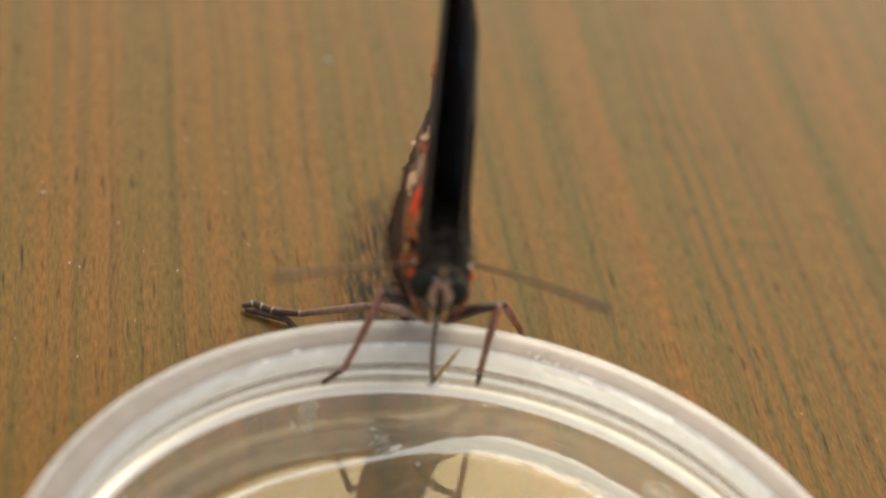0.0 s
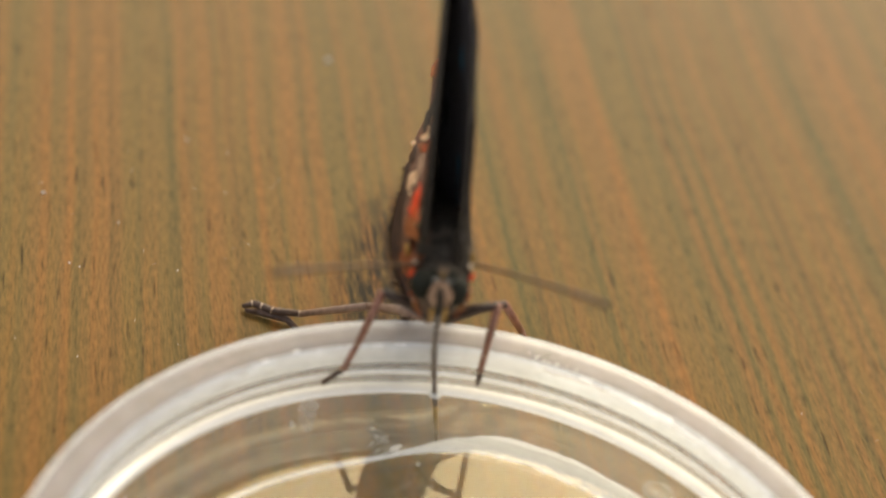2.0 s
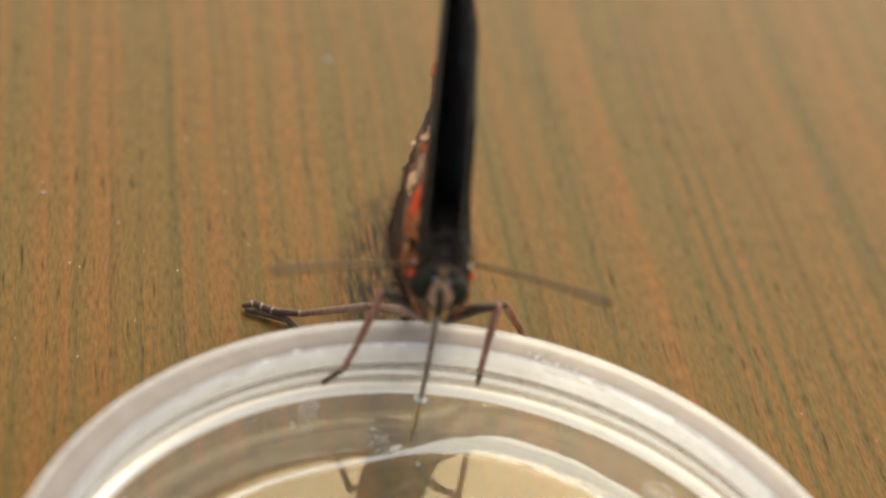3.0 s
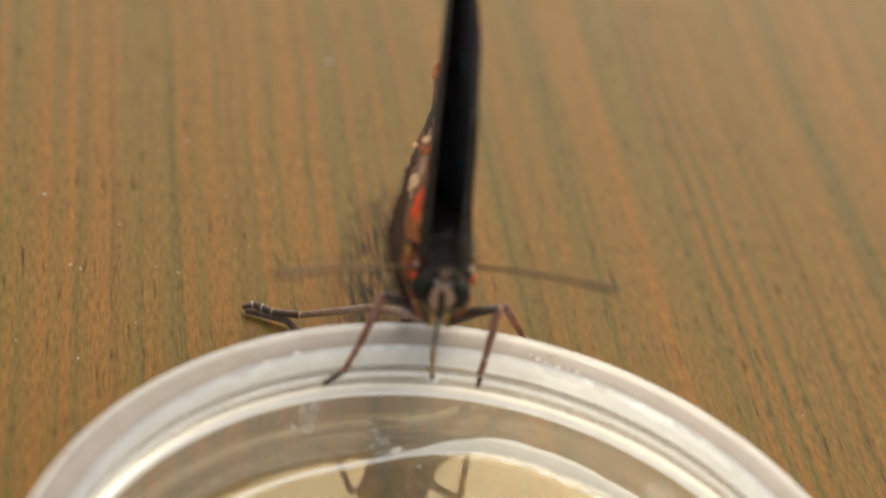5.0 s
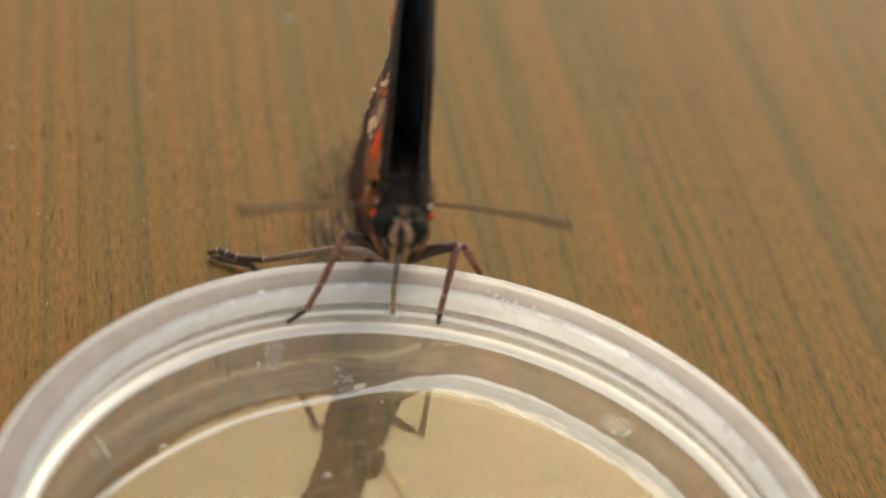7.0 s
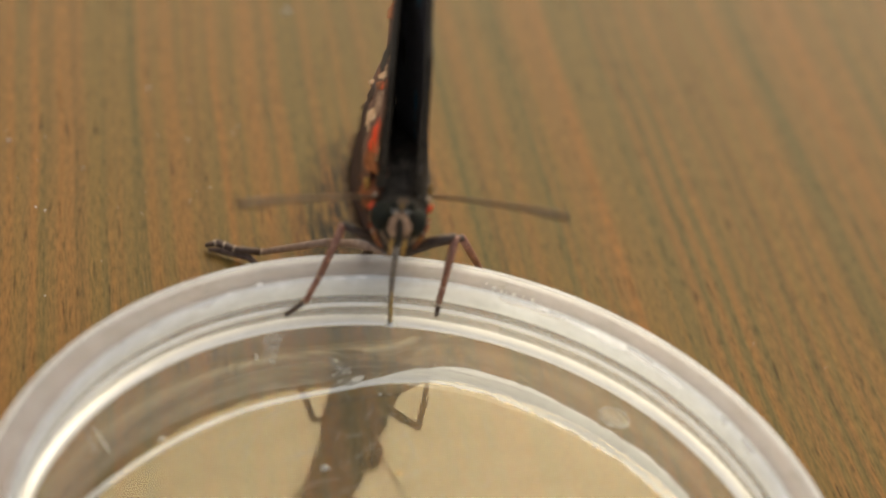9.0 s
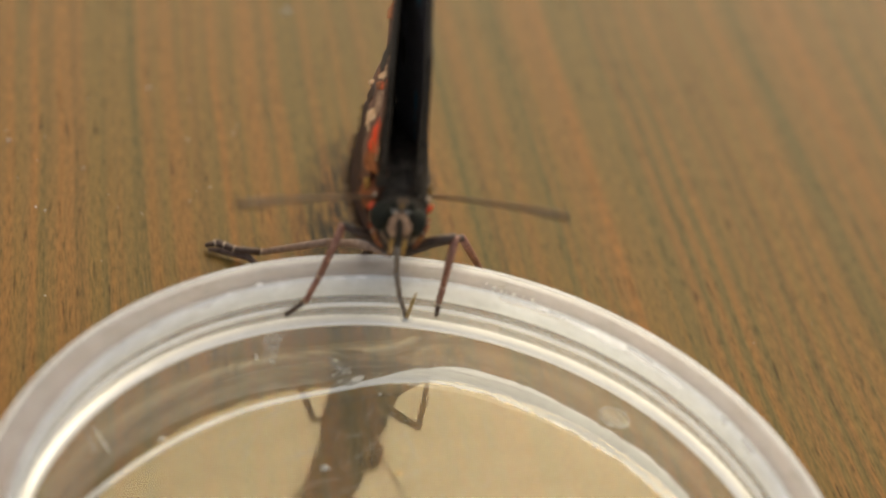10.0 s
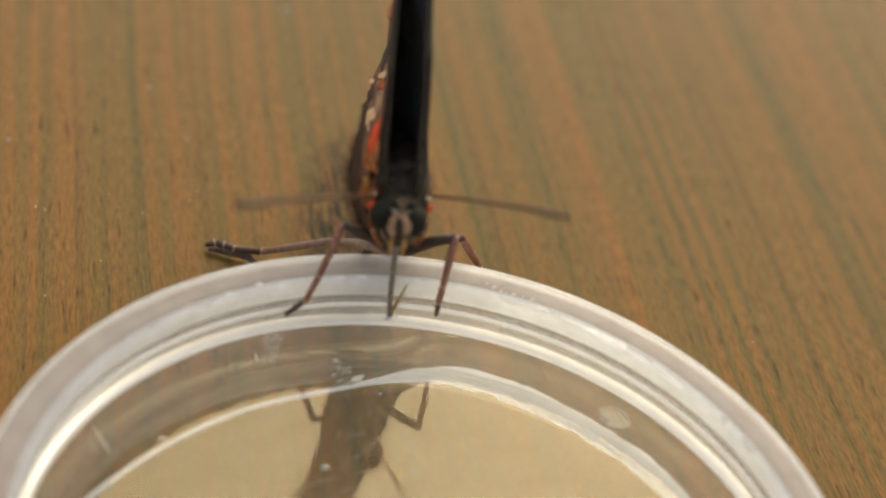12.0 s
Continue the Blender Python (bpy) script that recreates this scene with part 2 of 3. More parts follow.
# ---- the tabletop ----
def tabletop():
    bm = bmesh.new()
    bmesh.ops.create_cube(bm, size=1.0)
    bmesh.ops.scale(bm, vec=(0.9, 0.7, 0.028), verts=bm.verts)
    bmesh.ops.translate(bm, vec=(0.02, 0.10, -0.014), verts=bm.verts)
    bmesh.ops.bevel(bm, geom=bm.edges[:], offset=0.004, segments=3, affect="EDGES")
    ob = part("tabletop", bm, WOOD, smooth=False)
    return tagged(ob, "brown varnished wooden tabletop with grey-green grain streaks", "table", kind="structure")


tabletop()


# ---- the lid and its water ----
def clear(ob):
    """Clear plastic and water let the sunlight pass."""
    ob.visible_shadow = False
    return ob


def jagged(a):
    """1 where the ring round the base is broad and torn, 0 where it is a thin line."""
    d = math.degrees(a) % 360
    return 0.5 + 0.5 * math.tanh((99 - d) / 5) if d < 250 else 0.5 + 0.5 * math.tanh((d - 307) / 7)


def lid():
    base = new("plastic_lid")
    tagged(base, "round clear plastic lid with a milky rim, filled with water", "lid")
    edge = [(29.88, 9.3), (30.05, 9.25), (30.14, 9.4), (30.12, 9.8), (30.06, 9.97), (29.97, 10.0), (29.88, 9.95), (29.86, 9.7), (29.88, 9.3)]
    clear(part("outer_edge", revolve(edge, 220), EDGE, base, "bright milky outer edge"))

    skirt = [(29.45, 9.22), (29.5, 7.0), (29.65, 6.8), (29.8, 7.0), (29.75, 9.22), (29.45, 9.22)]
    clear(part("skirt", revolve(skirt, 160), WALL, base, "clear outer skirt"))

    def frayed(i, a):
        right = 0.5 + 0.5 * math.tanh((math.cos(a) - 0.1) * 6)
        return (0.5 + right) * (0.16 * noise.noise(Vector((math.cos(a) * 13, math.sin(a) * 13, 0.3))) + 0.10 * noise.noise(Vector((math.cos(a) * 41, math.sin(a) * 41, 2)))) if i in (3, 4) else 0
    flange = [(29.84, 9.35), (29.84, 9.9), (28.6, 9.86), (27.45, 9.90), (27.45, 9.30), (29.84, 9.35)]
    clear(part("flange", revolve(flange, 220, frayed), FLANGE, base, "grey translucent flange"))
    band = [(27.75, 9.28), (27.62, 9.93), (27.5, 9.96), (27.42, 9.85), (27.40, 9.4), (27.42, 8.05), (28.05, 8.05), (28.1, 9.0), (27.75, 9.28)]
    clear(part("inner_band", revolve(band, 220), RIM, base, "milky white inner band"))
    ridge = [(27.42, 8.02), (27.30, 7.9), (27.28, 7.75), (27.35, 7.6), (27.62, 7.5), (27.66, 7.3), (27.48, 7.2), (27.55, 7.0), (27.7, 6.9), (27.85, 6.8), (28.25, 6.8), (28.05, 8.02), (27.42, 8.02)]
    clear(part("ridge", revolve(ridge, 220), RIDGE, base, "clear ridge below the rim"))
    # the ridge's highlight, added as a thin near-white strip
    ridge_glint = [(27.48, 7.28), (27.36, 7.22), (27.31, 7.06), (27.36, 6.90), (27.48, 6.84), (27.56, 7.06), (27.48, 7.28)]
    clear(part("ridge_glint", revolve(ridge_glint, 220), GLINT, base, "thin milky strip painting the ridge's highlight"))
    # an added milky ring that paints the bright line of the meniscus
    meniscus_glint = [(27.80, 5.64), (27.58, 5.56), (27.32, 5.44), (27.16, 5.30), (27.12, 5.14), (27.4, 5.02), (27.95, 5.0), (27.95, 5.64), (27.80, 5.64)]
    clear(part("meniscus_glint", revolve(meniscus_glint, 220), GLINT, base, "milky ring at the water line, painted for the meniscus glint"))
    upper = [(27.70, 6.79), (27.80, 6.3), (27.84, 5.66), (27.98, 5.66), (27.98, 6.3), (27.86, 6.79), (27.70, 6.79)]
    clear(part("upper_wall", revolve(upper, 220), RIDGE, base, "greyish wall above the water line"))
    wall = [(27.72, 6.78), (28.0, 6.3), (28.2, 5.6), (28.25, 4.6), (27.8, 3.5), (26.75, 2.75)]
    wall += [(26.45, 2.1), (26.0, 1.7), (25.7, 1.5), (25.6, 0.5), (26.6, 0.9), (27.4, 2.0), (27.5, 2.6)]
    outer = [(28.5, 3.4), (28.85, 4.6), (28.75, 5.6), (28.5, 6.4), (28.25, 6.78), (27.72, 6.78)]
    clear(part("wall", revolve(wall + outer, 220), WALL, base, "clear side wall"))

    def inner(a):
        """How far from the middle the base ends: it is moulded a little out of round."""
        d = math.degrees(a) % 360
        swing = 24.2 + 0.92 * math.tanh((107 - d) / 9) if d < 250 else 24.2 + 0.92 * math.tanh((d - 307) / 9)
        return swing + 0.42 * math.exp(-((d - 88) / 10) ** 2) + 0.0016 * max(0.0, min(d, 170) - 138) ** 2

    def torn(row, a):
        c, d, j = math.cos(a), math.sin(a), jagged(a)
        if row > 2:
            broad = 1.65 + 0.65 * math.exp(-((math.degrees(a) % 360 - 77) / 22) ** 2)
            return inner(a) + 0.1 + (broad * j + 0.26 * (1 - j)) + j * (0.35 * noise.noise(Vector((c * 6, d * 6, 7))) + 0.12 * noise.noise(Vector((c * 30, d * 30, 3))))
        saw = (a * 10 + 1.2 * noise.noise(Vector((c * 9, d * 9, 1)))) % 1.0
        return inner(a) + j * (0.20 * noise.noise(Vector((c * 13, d * 13, 2))) + 0.50 * (saw - 0.5) * (0.4 + abs(noise.noise(Vector((c * 18, d * 18, 4)))) * 1.4) + 0.06 * noise.noise(Vector((c * 110, d * 110, 5))))

    ring = [(0.02, 1.205), (0.0, 1.25), (0.05, 1.32), (-0.15, 1.46), (0.0, 1.40), (0.05, 1.21)]
    bm = revolve([(20.0 + o, z) for o, z in ring + ring[:1]], 520, lambda i, a: torn((i % 6) if i < 6 else 0, a) - 20.0)
    clear(part("base_ring", bm, FILLET, base, "milky white ring round the base, broad and torn on one side"))
    slope = [(26.4, 2.1), (25.9, 1.78), (25.3, 1.50), (24.8, 1.28), (24.9, 1.22), (25.6, 1.23), (26.4, 1.6), (26.4, 2.1)]
    clear(part("base_slope", revolve(slope, 200, lambda i, a: (inner(a) - 24.6) * (0, 0.25, 0.6, 1.0, 1.0, 0.6, 0, 0)[i] + 0.10 * noise.noise(Vector((math.cos(a) * 9, math.sin(a) * 9, i * 0.4 % 2.8)))), SLOPE, base, "hazy slope between wall and base"))
    floor_disc = [(0, 1.2), (15, 1.2), (24.5, 1.2), (24.7, 0.6), (24.6, 0.0), (24.3, 0.0), (24.2, 0.4), (15, 0.4), (0, 0.4)]
    part("base", revolve(floor_disc, 220, lambda i, a: inner(a) + 0.05 - 24.5 if 2 <= i <= 6 else 0), BASE, base, "clear flat base")
    return base


LEVEL = 5.35       # millimetres: the water over the table


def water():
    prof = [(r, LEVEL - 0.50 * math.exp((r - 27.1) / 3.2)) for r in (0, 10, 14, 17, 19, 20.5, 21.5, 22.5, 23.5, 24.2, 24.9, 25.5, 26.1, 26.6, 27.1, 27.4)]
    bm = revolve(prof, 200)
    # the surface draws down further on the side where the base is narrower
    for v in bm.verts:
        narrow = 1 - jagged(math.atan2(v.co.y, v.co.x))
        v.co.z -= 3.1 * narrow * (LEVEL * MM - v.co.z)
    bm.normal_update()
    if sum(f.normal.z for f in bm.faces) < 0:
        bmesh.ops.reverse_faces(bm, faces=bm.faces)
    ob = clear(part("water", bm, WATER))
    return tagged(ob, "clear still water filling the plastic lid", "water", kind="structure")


def ripple(owner):
    """The little raised ring of water round the proboscis; its bright glint is painted milky white."""
    return clear(part("meniscus", revolve([(0.18, 0.26), (0.25, 0.17), (0.36, 0.09), (0.46, 0.03), (0.54, 0.0), (0.4, -0.02), (0.18, -0.02), (0.18, 0.26)], 24), RIPPLED, owner, "raised ring of water, its glint painted milky white"))


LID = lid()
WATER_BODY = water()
RIPPLE = ripple(WATER_BODY)


def blemish(name, x, y, z, sx, sy, turn, mat, label, h=0.06):
    """A flat uneven scuff on the lid."""
    bm = bmesh.new()
    n = 14
    ring = [(1 + 0.35 * noise.noise(Vector((math.cos(k) * 1.7 + x, math.sin(k) * 1.7 + y, 0.5)))) for k in (2 * math.pi * j / n for j in range(n))]
    lo = [bm.verts.new((sx * ring[j] * math.cos(2 * math.pi * j / n) * MM, sy * ring[j] * math.sin(2 * math.pi * j / n) * MM, 0)) for j in range(n)]
    hi = [bm.verts.new((v.co.x * 0.7, v.co.y * 0.7, h * MM)) for v in lo]
    for j in range(n):
        bm.faces.new((lo[j], lo[(j + 1) % n], hi[(j + 1) % n], hi[j]))
    bm.faces.new(hi)
    ob = clear(part(name, bm, mat, LID, label))
    ob.matrix_basis = pose(x * MM, y * MM, z * MM, *turn)
    return ob


def bubble():
    """A flat drop that clings under the water by the base."""
    bm = revolve([(0, 0.12), (0.7, 0.12), (1.0, 0.13), (1.18, 0.12), (1.28, 0.07), (1.3, 0.0), (0, -0.02)], 40)
    ob = clear(part("bubble", bm, BUBBLE))
    ob.matrix_basis = pose(12.85 * MM, 23.1 * MM, 3.5 * MM, -9, 4, -20)
    clear(part("rim", tube([(1.2 * math.cos(a), 1.2 * math.sin(a), 0.2) for a in (math.pi * k / 16 for k in range(33))], [0.055] * 33, 6), SCUFF, ob, "pale outline"))
    return tagged(ob, "flat pale bubble clinging to the lid under the water", "bubble")


bubble()
blemish("scuff", -14.5, 23.4, 3.5, 0.6, 1.6, (50, 0, 12), SCUFF, "whitish scuff on the wall")
blemish("scuff", -15.4, 22.2, 3.0, 0.16, 0.22, (50, 0, 30), EDGE, "whitish scuff on the wall")
blemish("scuff", -13.9, 24.3, 3.7, 0.14, 0.5, (50, 0, -20), SCUFF, "whitish scuff on the wall")
blemish("scratch", -24.6, 10.6, 2.3, 0.09, 1.5, (0, 20, 40), EDGE, "pale scratch")
blemish("scratch", -25.2, 9.8, 2.6, 0.07, 1.0, (0, 20, 35), FLANGE, "pale scratch")
for x, y, sx, sy, turn in ((8.8, 25.5, 0.22, 1.5, 70), (10.3, 24.9, 0.42, 1.3, 66), (11.7, 24.35, 0.45, 0.9, 62), (13.2, 23.4, 0.24, 1.6, 58), (15.6, 21.9, 0.2, 1.4, 52), (-10.3, 25.3, 0.13, 0.5, 112), (-18.0, 20.8, 0.12, 0.3, 130), (-16.0, 22.6, 0.16, 0.3, 125), (-8.7, 26.0, 0.12, 0.5, 108), (5.6, 26.7, 0.16, 0.6, 78)):
    blemish("scuff", x, y, 9.94, sx, sy, (0, 0, turn), FRAYED, "white frayed spot on the rim", 0.05)
blemish("fleck", 1.59, 27.97, 9.93, 0.2, 0.12, (0, 0, 30), WHITE, "white fleck on the rim", 0.1)
blemish("fleck", 2.19, 27.71, 9.93, 0.14, 0.084, (0, 0, 30), WHITE, "white fleck on the rim", 0.1)
blemish("fleck", 2.59, 27.65, 9.93, 0.1, 0.06, (0, 0, 30), WHITE, "white fleck on the rim", 0.1)
blemish("fleck", 3.16, 27.64, 9.93, 0.2, 0.12, (0, 0, 30), WHITE, "white fleck on the rim", 0.1)
blemish("fleck", 4.67, 27.50, 9.93, 0.14, 0.084, (0, 0, 30), WHITE, "white fleck on the rim", 0.1)
blemish("fleck", 0.94, 28.28, 9.93, 0.08, 0.048, (0, 0, 30), WHITE, "white fleck on the rim", 0.1)
blemish("fleck", 3.95, 27.65, 9.93, 0.07, 0.042, (0, 0, 30), WHITE, "white fleck on the rim", 0.1)
rng = random.Random(21)
for _ in range(46):
    x, y, turn = rng.uniform(-16, 4), rng.uniform(9, 22.5), rng.uniform(-60, 40)
    if rng.random() < 0.4:
        blemish("scratch", x, y, 1.24, rng.uniform(0.02, 0.035), rng.uniform(0.5, 1.8), (0, 0, turn), SCUFF if rng.random() < 0.6 else FLANGE, "fine pale scratch", 0.02)
    else:
        bow, l = rng.uniform(-0.5, 0.5), rng.uniform(0.6, 2.2)
        thread = [Vector((bow * (1 - q * q), q * l, 0)) for q in (-1, -0.5, 0, 0.5, 1)]
        clear(part("scratch", tube([pose(x, y, 1.23, 0, 0, turn) @ p for p in thread], [0.01, 0.022, 0.028, 0.022, 0.01], 5), SCUFF if rng.random() < 0.5 else FLANGE, LID, "fine curved scratch"))



# folds where the base meets the wall, under the drinking butterfly
blemish("fold", -8.1, 22.75, 1.9, 1.25, 0.36, (18, 0, 38), SCUFF, "pale lens-shaped fold in the plastic", 0.12)
blemish("fold", -7.35, 23.3, 1.95, 0.62, 0.24, (18, 0, 45), EDGE, "bright lens-shaped fold in the plastic", 0.14)
blemish("fold", -8.9, 24.1, 2.1, 1.2, 0.32, (30, 0, -30), SCUFF, "pale fold in the plastic", 0.10)
blemish("fold", -8.8, 23.5, 2.0, 1.2, 0.20, (30, 0, 52), SCUFF, "pale fold in the plastic", 0.10)
blemish("fold", -8.4, 23.9, 1.8, 1.5, 1.0, (25, 0, 10), SLOPE, "hazy dent in the plastic", 0.10)


def crumb(x, y, z, size, mat, label):
    ob = part("crumb", blob((0, 0, 0), (size, size * 0.8, size * 0.6), (0, 0, 30), 2, rough=0.3), mat)
    ob.matrix_basis = pose(x * MM, y * MM, (z + size * 0.45) * MM)
    return tagged(ob, label, "crumb", "crumbs in the lid")


crumb(-8.2, 13.5, 1.2, 0.32, WHITE, "tiny white crumb lying on the lid's base")
crumb(-2.7, 14.6, 1.2, 0.30, GOLD, "tiny yellow crumb lying on the lid's base")
crumb(-20.6, 13.0, 1.2, 0.26, WHITE, "tiny white crumb lying on the lid's base")
crumb(-5.4, 22.8, 1.2, 0.13, WHITE, "speck of white dust on the lid's base")


def dust(x, y, size):
    ob = part("dust_speck", blob((0, 0, 0), (size, size * 0.7, size * 0.5), (0, 0, 40), 1, rough=0.3), WHITE)
    ob.matrix_basis = pose(x * MM, y * MM, size * 0.4 * MM)
    return tagged(ob, "white speck of dust on the tabletop", "dust", "dust on the tabletop")


for x, y, size in ((-23.0, 76.1, 0.34), (-42.3, 46.4, 0.20), (-32.7, 58.6, 0.12), (-35.2, 44.8, 0.08), (-37.5, 38.2, 0.10), (-36.6, 38.0, 0.08), (-28.8, 40.3, 0.07), (-27.5, 52.0, 0.08)):
    dust(x, y, size)
rng = random.Random(4)
for _ in range(26):
    dust(rng.uniform(-44, -22), rng.uniform(24, 62), rng.uniform(0.03, 0.07))
for _ in range(8):
    dust(rng.uniform(24, 40), rng.uniform(34, 70), rng.uniform(0.03, 0.06))


# ---- the butterfly ----
BASEPOINT = Vector((-8.0, 38.0, 0.0))


BODY = 0.944       # the drawing of the body is this much larger than the butterfly


def spot(x, y, z):
    """A point of the place in millimetres, seen from the butterfly's base."""
    return (x - BASEPOINT.x, y - BASEPOINT.y, z)


def at(x, y, z):
    """A point of the butterfly's drawing, at its true size, seen from the butterfly's base."""
    return spot(x * BODY - 0.17, y * BODY - 5.32, z * BODY + 6.16)


LEFT, RIGHT = "left", "right"


def wing_x(side, y, z):
    low = max(0.0, 13.0 - z)
    left = -8.9 - 0.06 * (y - 33.5) - 0.10 * (z - 14)
    if side is LEFT:
        return left - 0.05 * low
    return left + max(0.12, 3.05 * (1 - (max(0.0, y - 33.5) / 11.5) ** 3)) + 0.10 * low


def flare(side, y, z):
    """How far a hindwing stands off below the forewing: it swells to a crest, and draws in again under it."""
    crest = 11.6 - 0.125 * (y - 35)
    t = min(1.0, max(0.0, (crest + 7.5 - z) / 6.5))
    t = t * t * (3 - 2 * t) * min(1.0, max(0.0, (y - 33.0) / 2.5))
    under = min(1.0, max(0.0, (crest - z) / 10.5))
    reach = 1.35 + 1.40 * min(1.0, max(0.0, (y - 35) / 16))
    foot = min(1.0, max(0.0, (y - 40.5) / 13.5))
    low = 3.1 * foot * foot * (3 - 2 * foot)
    return -(reach * t * (1 - under) + low * under) if side is LEFT else 0.35 * t


def sheet(side, outline, thick, offset, hind=False, bm=None):
    """A wing: an outline of (back, up), filled by rows, laid on the wing's curved face, with thickness."""
    bm = bm or bmesh.new()
    pts = [Vector((y, z, 0)) for y, z in outline]
    # smooth closed outline
    fine = []
    n = len(pts)
    for i in range(n):
        p0, p1, p2, p3 = pts[i - 1], pts[i], pts[(i + 1) % n], pts[(i + 2) % n]
        for k in range(6):
            t = k / 6
            fine.append(0.5 * ((2 * p1) + (p2 - p0) * t + (2 * p0 - 5 * p1 + 4 * p2 - p3) * t * t + (3 * p1 - p0 - 3 * p2 + p3) * t ** 3))
    centre = sum(fine, Vector()) / len(fine)
    lay = (lambda y, z: wing_x(side, y, z) + offset + flare(side, y, z)) if hind else (lambda y, z: wing_x(side, y, z) + offset)
    layers = []
    for s in (-0.5, 0.5):
        mid = bm.verts.new(Vector(at(lay(centre.x, centre.y) + s * thick, centre.x, centre.y)) * MM)
        rows = []
        for q in (0.33, 0.66, 0.9, 1.0):
            row = []
            for p in fine:
                c = centre.lerp(p, q)
                th = thick * (1.0 if q < 0.95 else 0.4)
                row.append(bm.verts.new(Vector(at(lay(c.x, c.y) + s * th, c.x, c.y)) * MM))
            rows.append(row)
        k = len(fine)
        for j in range(k):
            j2 = (j + 1) % k
            bm.faces.new((mid, rows[0][j], rows[0][j2]))
            for lo, hi in zip(rows, rows[1:]):
                bm.faces.new((lo[j], hi[j], hi[j2], lo[j2]))
        layers.append(rows[-1])
    k = len(layers[0])
    for j in range(k):
        bm.faces.new((layers[0][j], layers[0][(j + 1) % k], layers[1][(j + 1) % k], layers[1][j]))
    bmesh.ops.recalc_face_normals(bm, faces=bm.faces)
    return bm


FORE = [(33.6, 13.2), (36.2, 20.5), (40.0, 29.5), (45.0, 40.0), (50.0, 46.5), (53.2, 47.0), (55.0, 43.0), (54.8, 37.0), (56.6, 31.0), (57.6, 26.5), (60.0, 22.5), (58.5, 14.0), (52.0, 8.5), (44.0, 8.5), (38.5, 11.5)]
HIND = [(34.8, 11.6), (34.2, 16.0), (34.6, 21.0), (38.0, 22.0), (46.0, 20.5), (52.0, 20.0), (58.0, 18.5), (61.0, 15.8), (61.4, 13.6), (59.6, 13.0), (56.5, 15.4), (53.2, 17.6), (51.2, 16.0), (50.0, 14.4), (48.4, 13.4), (47.0, 13.1), (45.0, 13.4), (43.0, 13.1), (41.0, 13.3), (38.5, 13.6), (36.8, 13.6), (35.6, 11.8)]
SHADE_LOBE = [(36.0, 11.6), (40.5, 13.4), (45.0, 13.2), (47.4, 10.6), (49.6, 7.0), (52.2, 3.4), (54.2, 0.6), (53.8, -0.9), (51.0, -1.3), (47.8, -1.2), (44.8, -0.7), (42.6, 0.6), (40.4, 3.8), (38.2, 7.8)]
HIND_FAR = [(34.5, 11.6), (34.5, 19.0), (35.0, 22.6), (39.5, 24.5), (48.0, 25.0), (56.0, 22.0), (59.0, 17.0), (60.0, 9.5), (58.6, 2.0), (56.0, -2.6), (52.0, -4.4), (48.5, -3.0), (46.0, 0.5), (43.0, 4.6), (39.0, 8.6), (36.5, 10.6)]


def fringe(side, edge, count, length):
    """Fine hairs that stand out from a hindwing's lower edge and fade out the shade modelled there."""
    rng = random.Random(91)
    bm = bmesh.new()
    for _ in range(count):
        k = (len(edge) - 1.001) * rng.random() ** 0.6
        (y0, z0), (y1, z1) = edge[int(k)], edge[int(k) + 1]
        y, z = y0 + (y1 - y0) * (k % 1), z0 + (z1 - z0) * (k % 1)
        x = wing_x(side, y, z) + flare(side, y, z)
        root = Vector(at(x, y, z))
        tip = root + Vector((-rng.uniform(0.4, 1.0), rng.uniform(-0.3, 0.6), -rng.uniform(0.1, 0.8))) * length * rng.uniform(0.2, 1.1) * (0.25 + 0.75 * k / len(edge))
        feet = [bm.verts.new((root + Vector(d) * 0.016) * MM) for d in ((0, 1, 0), (0, -0.5, 0.8), (0, -0.5, -0.8))]
        top = bm.verts.new(tip * MM)
        for m in range(3):
            bm.faces.new((feet[m], feet[(m + 1) % 3], top))
    return bm


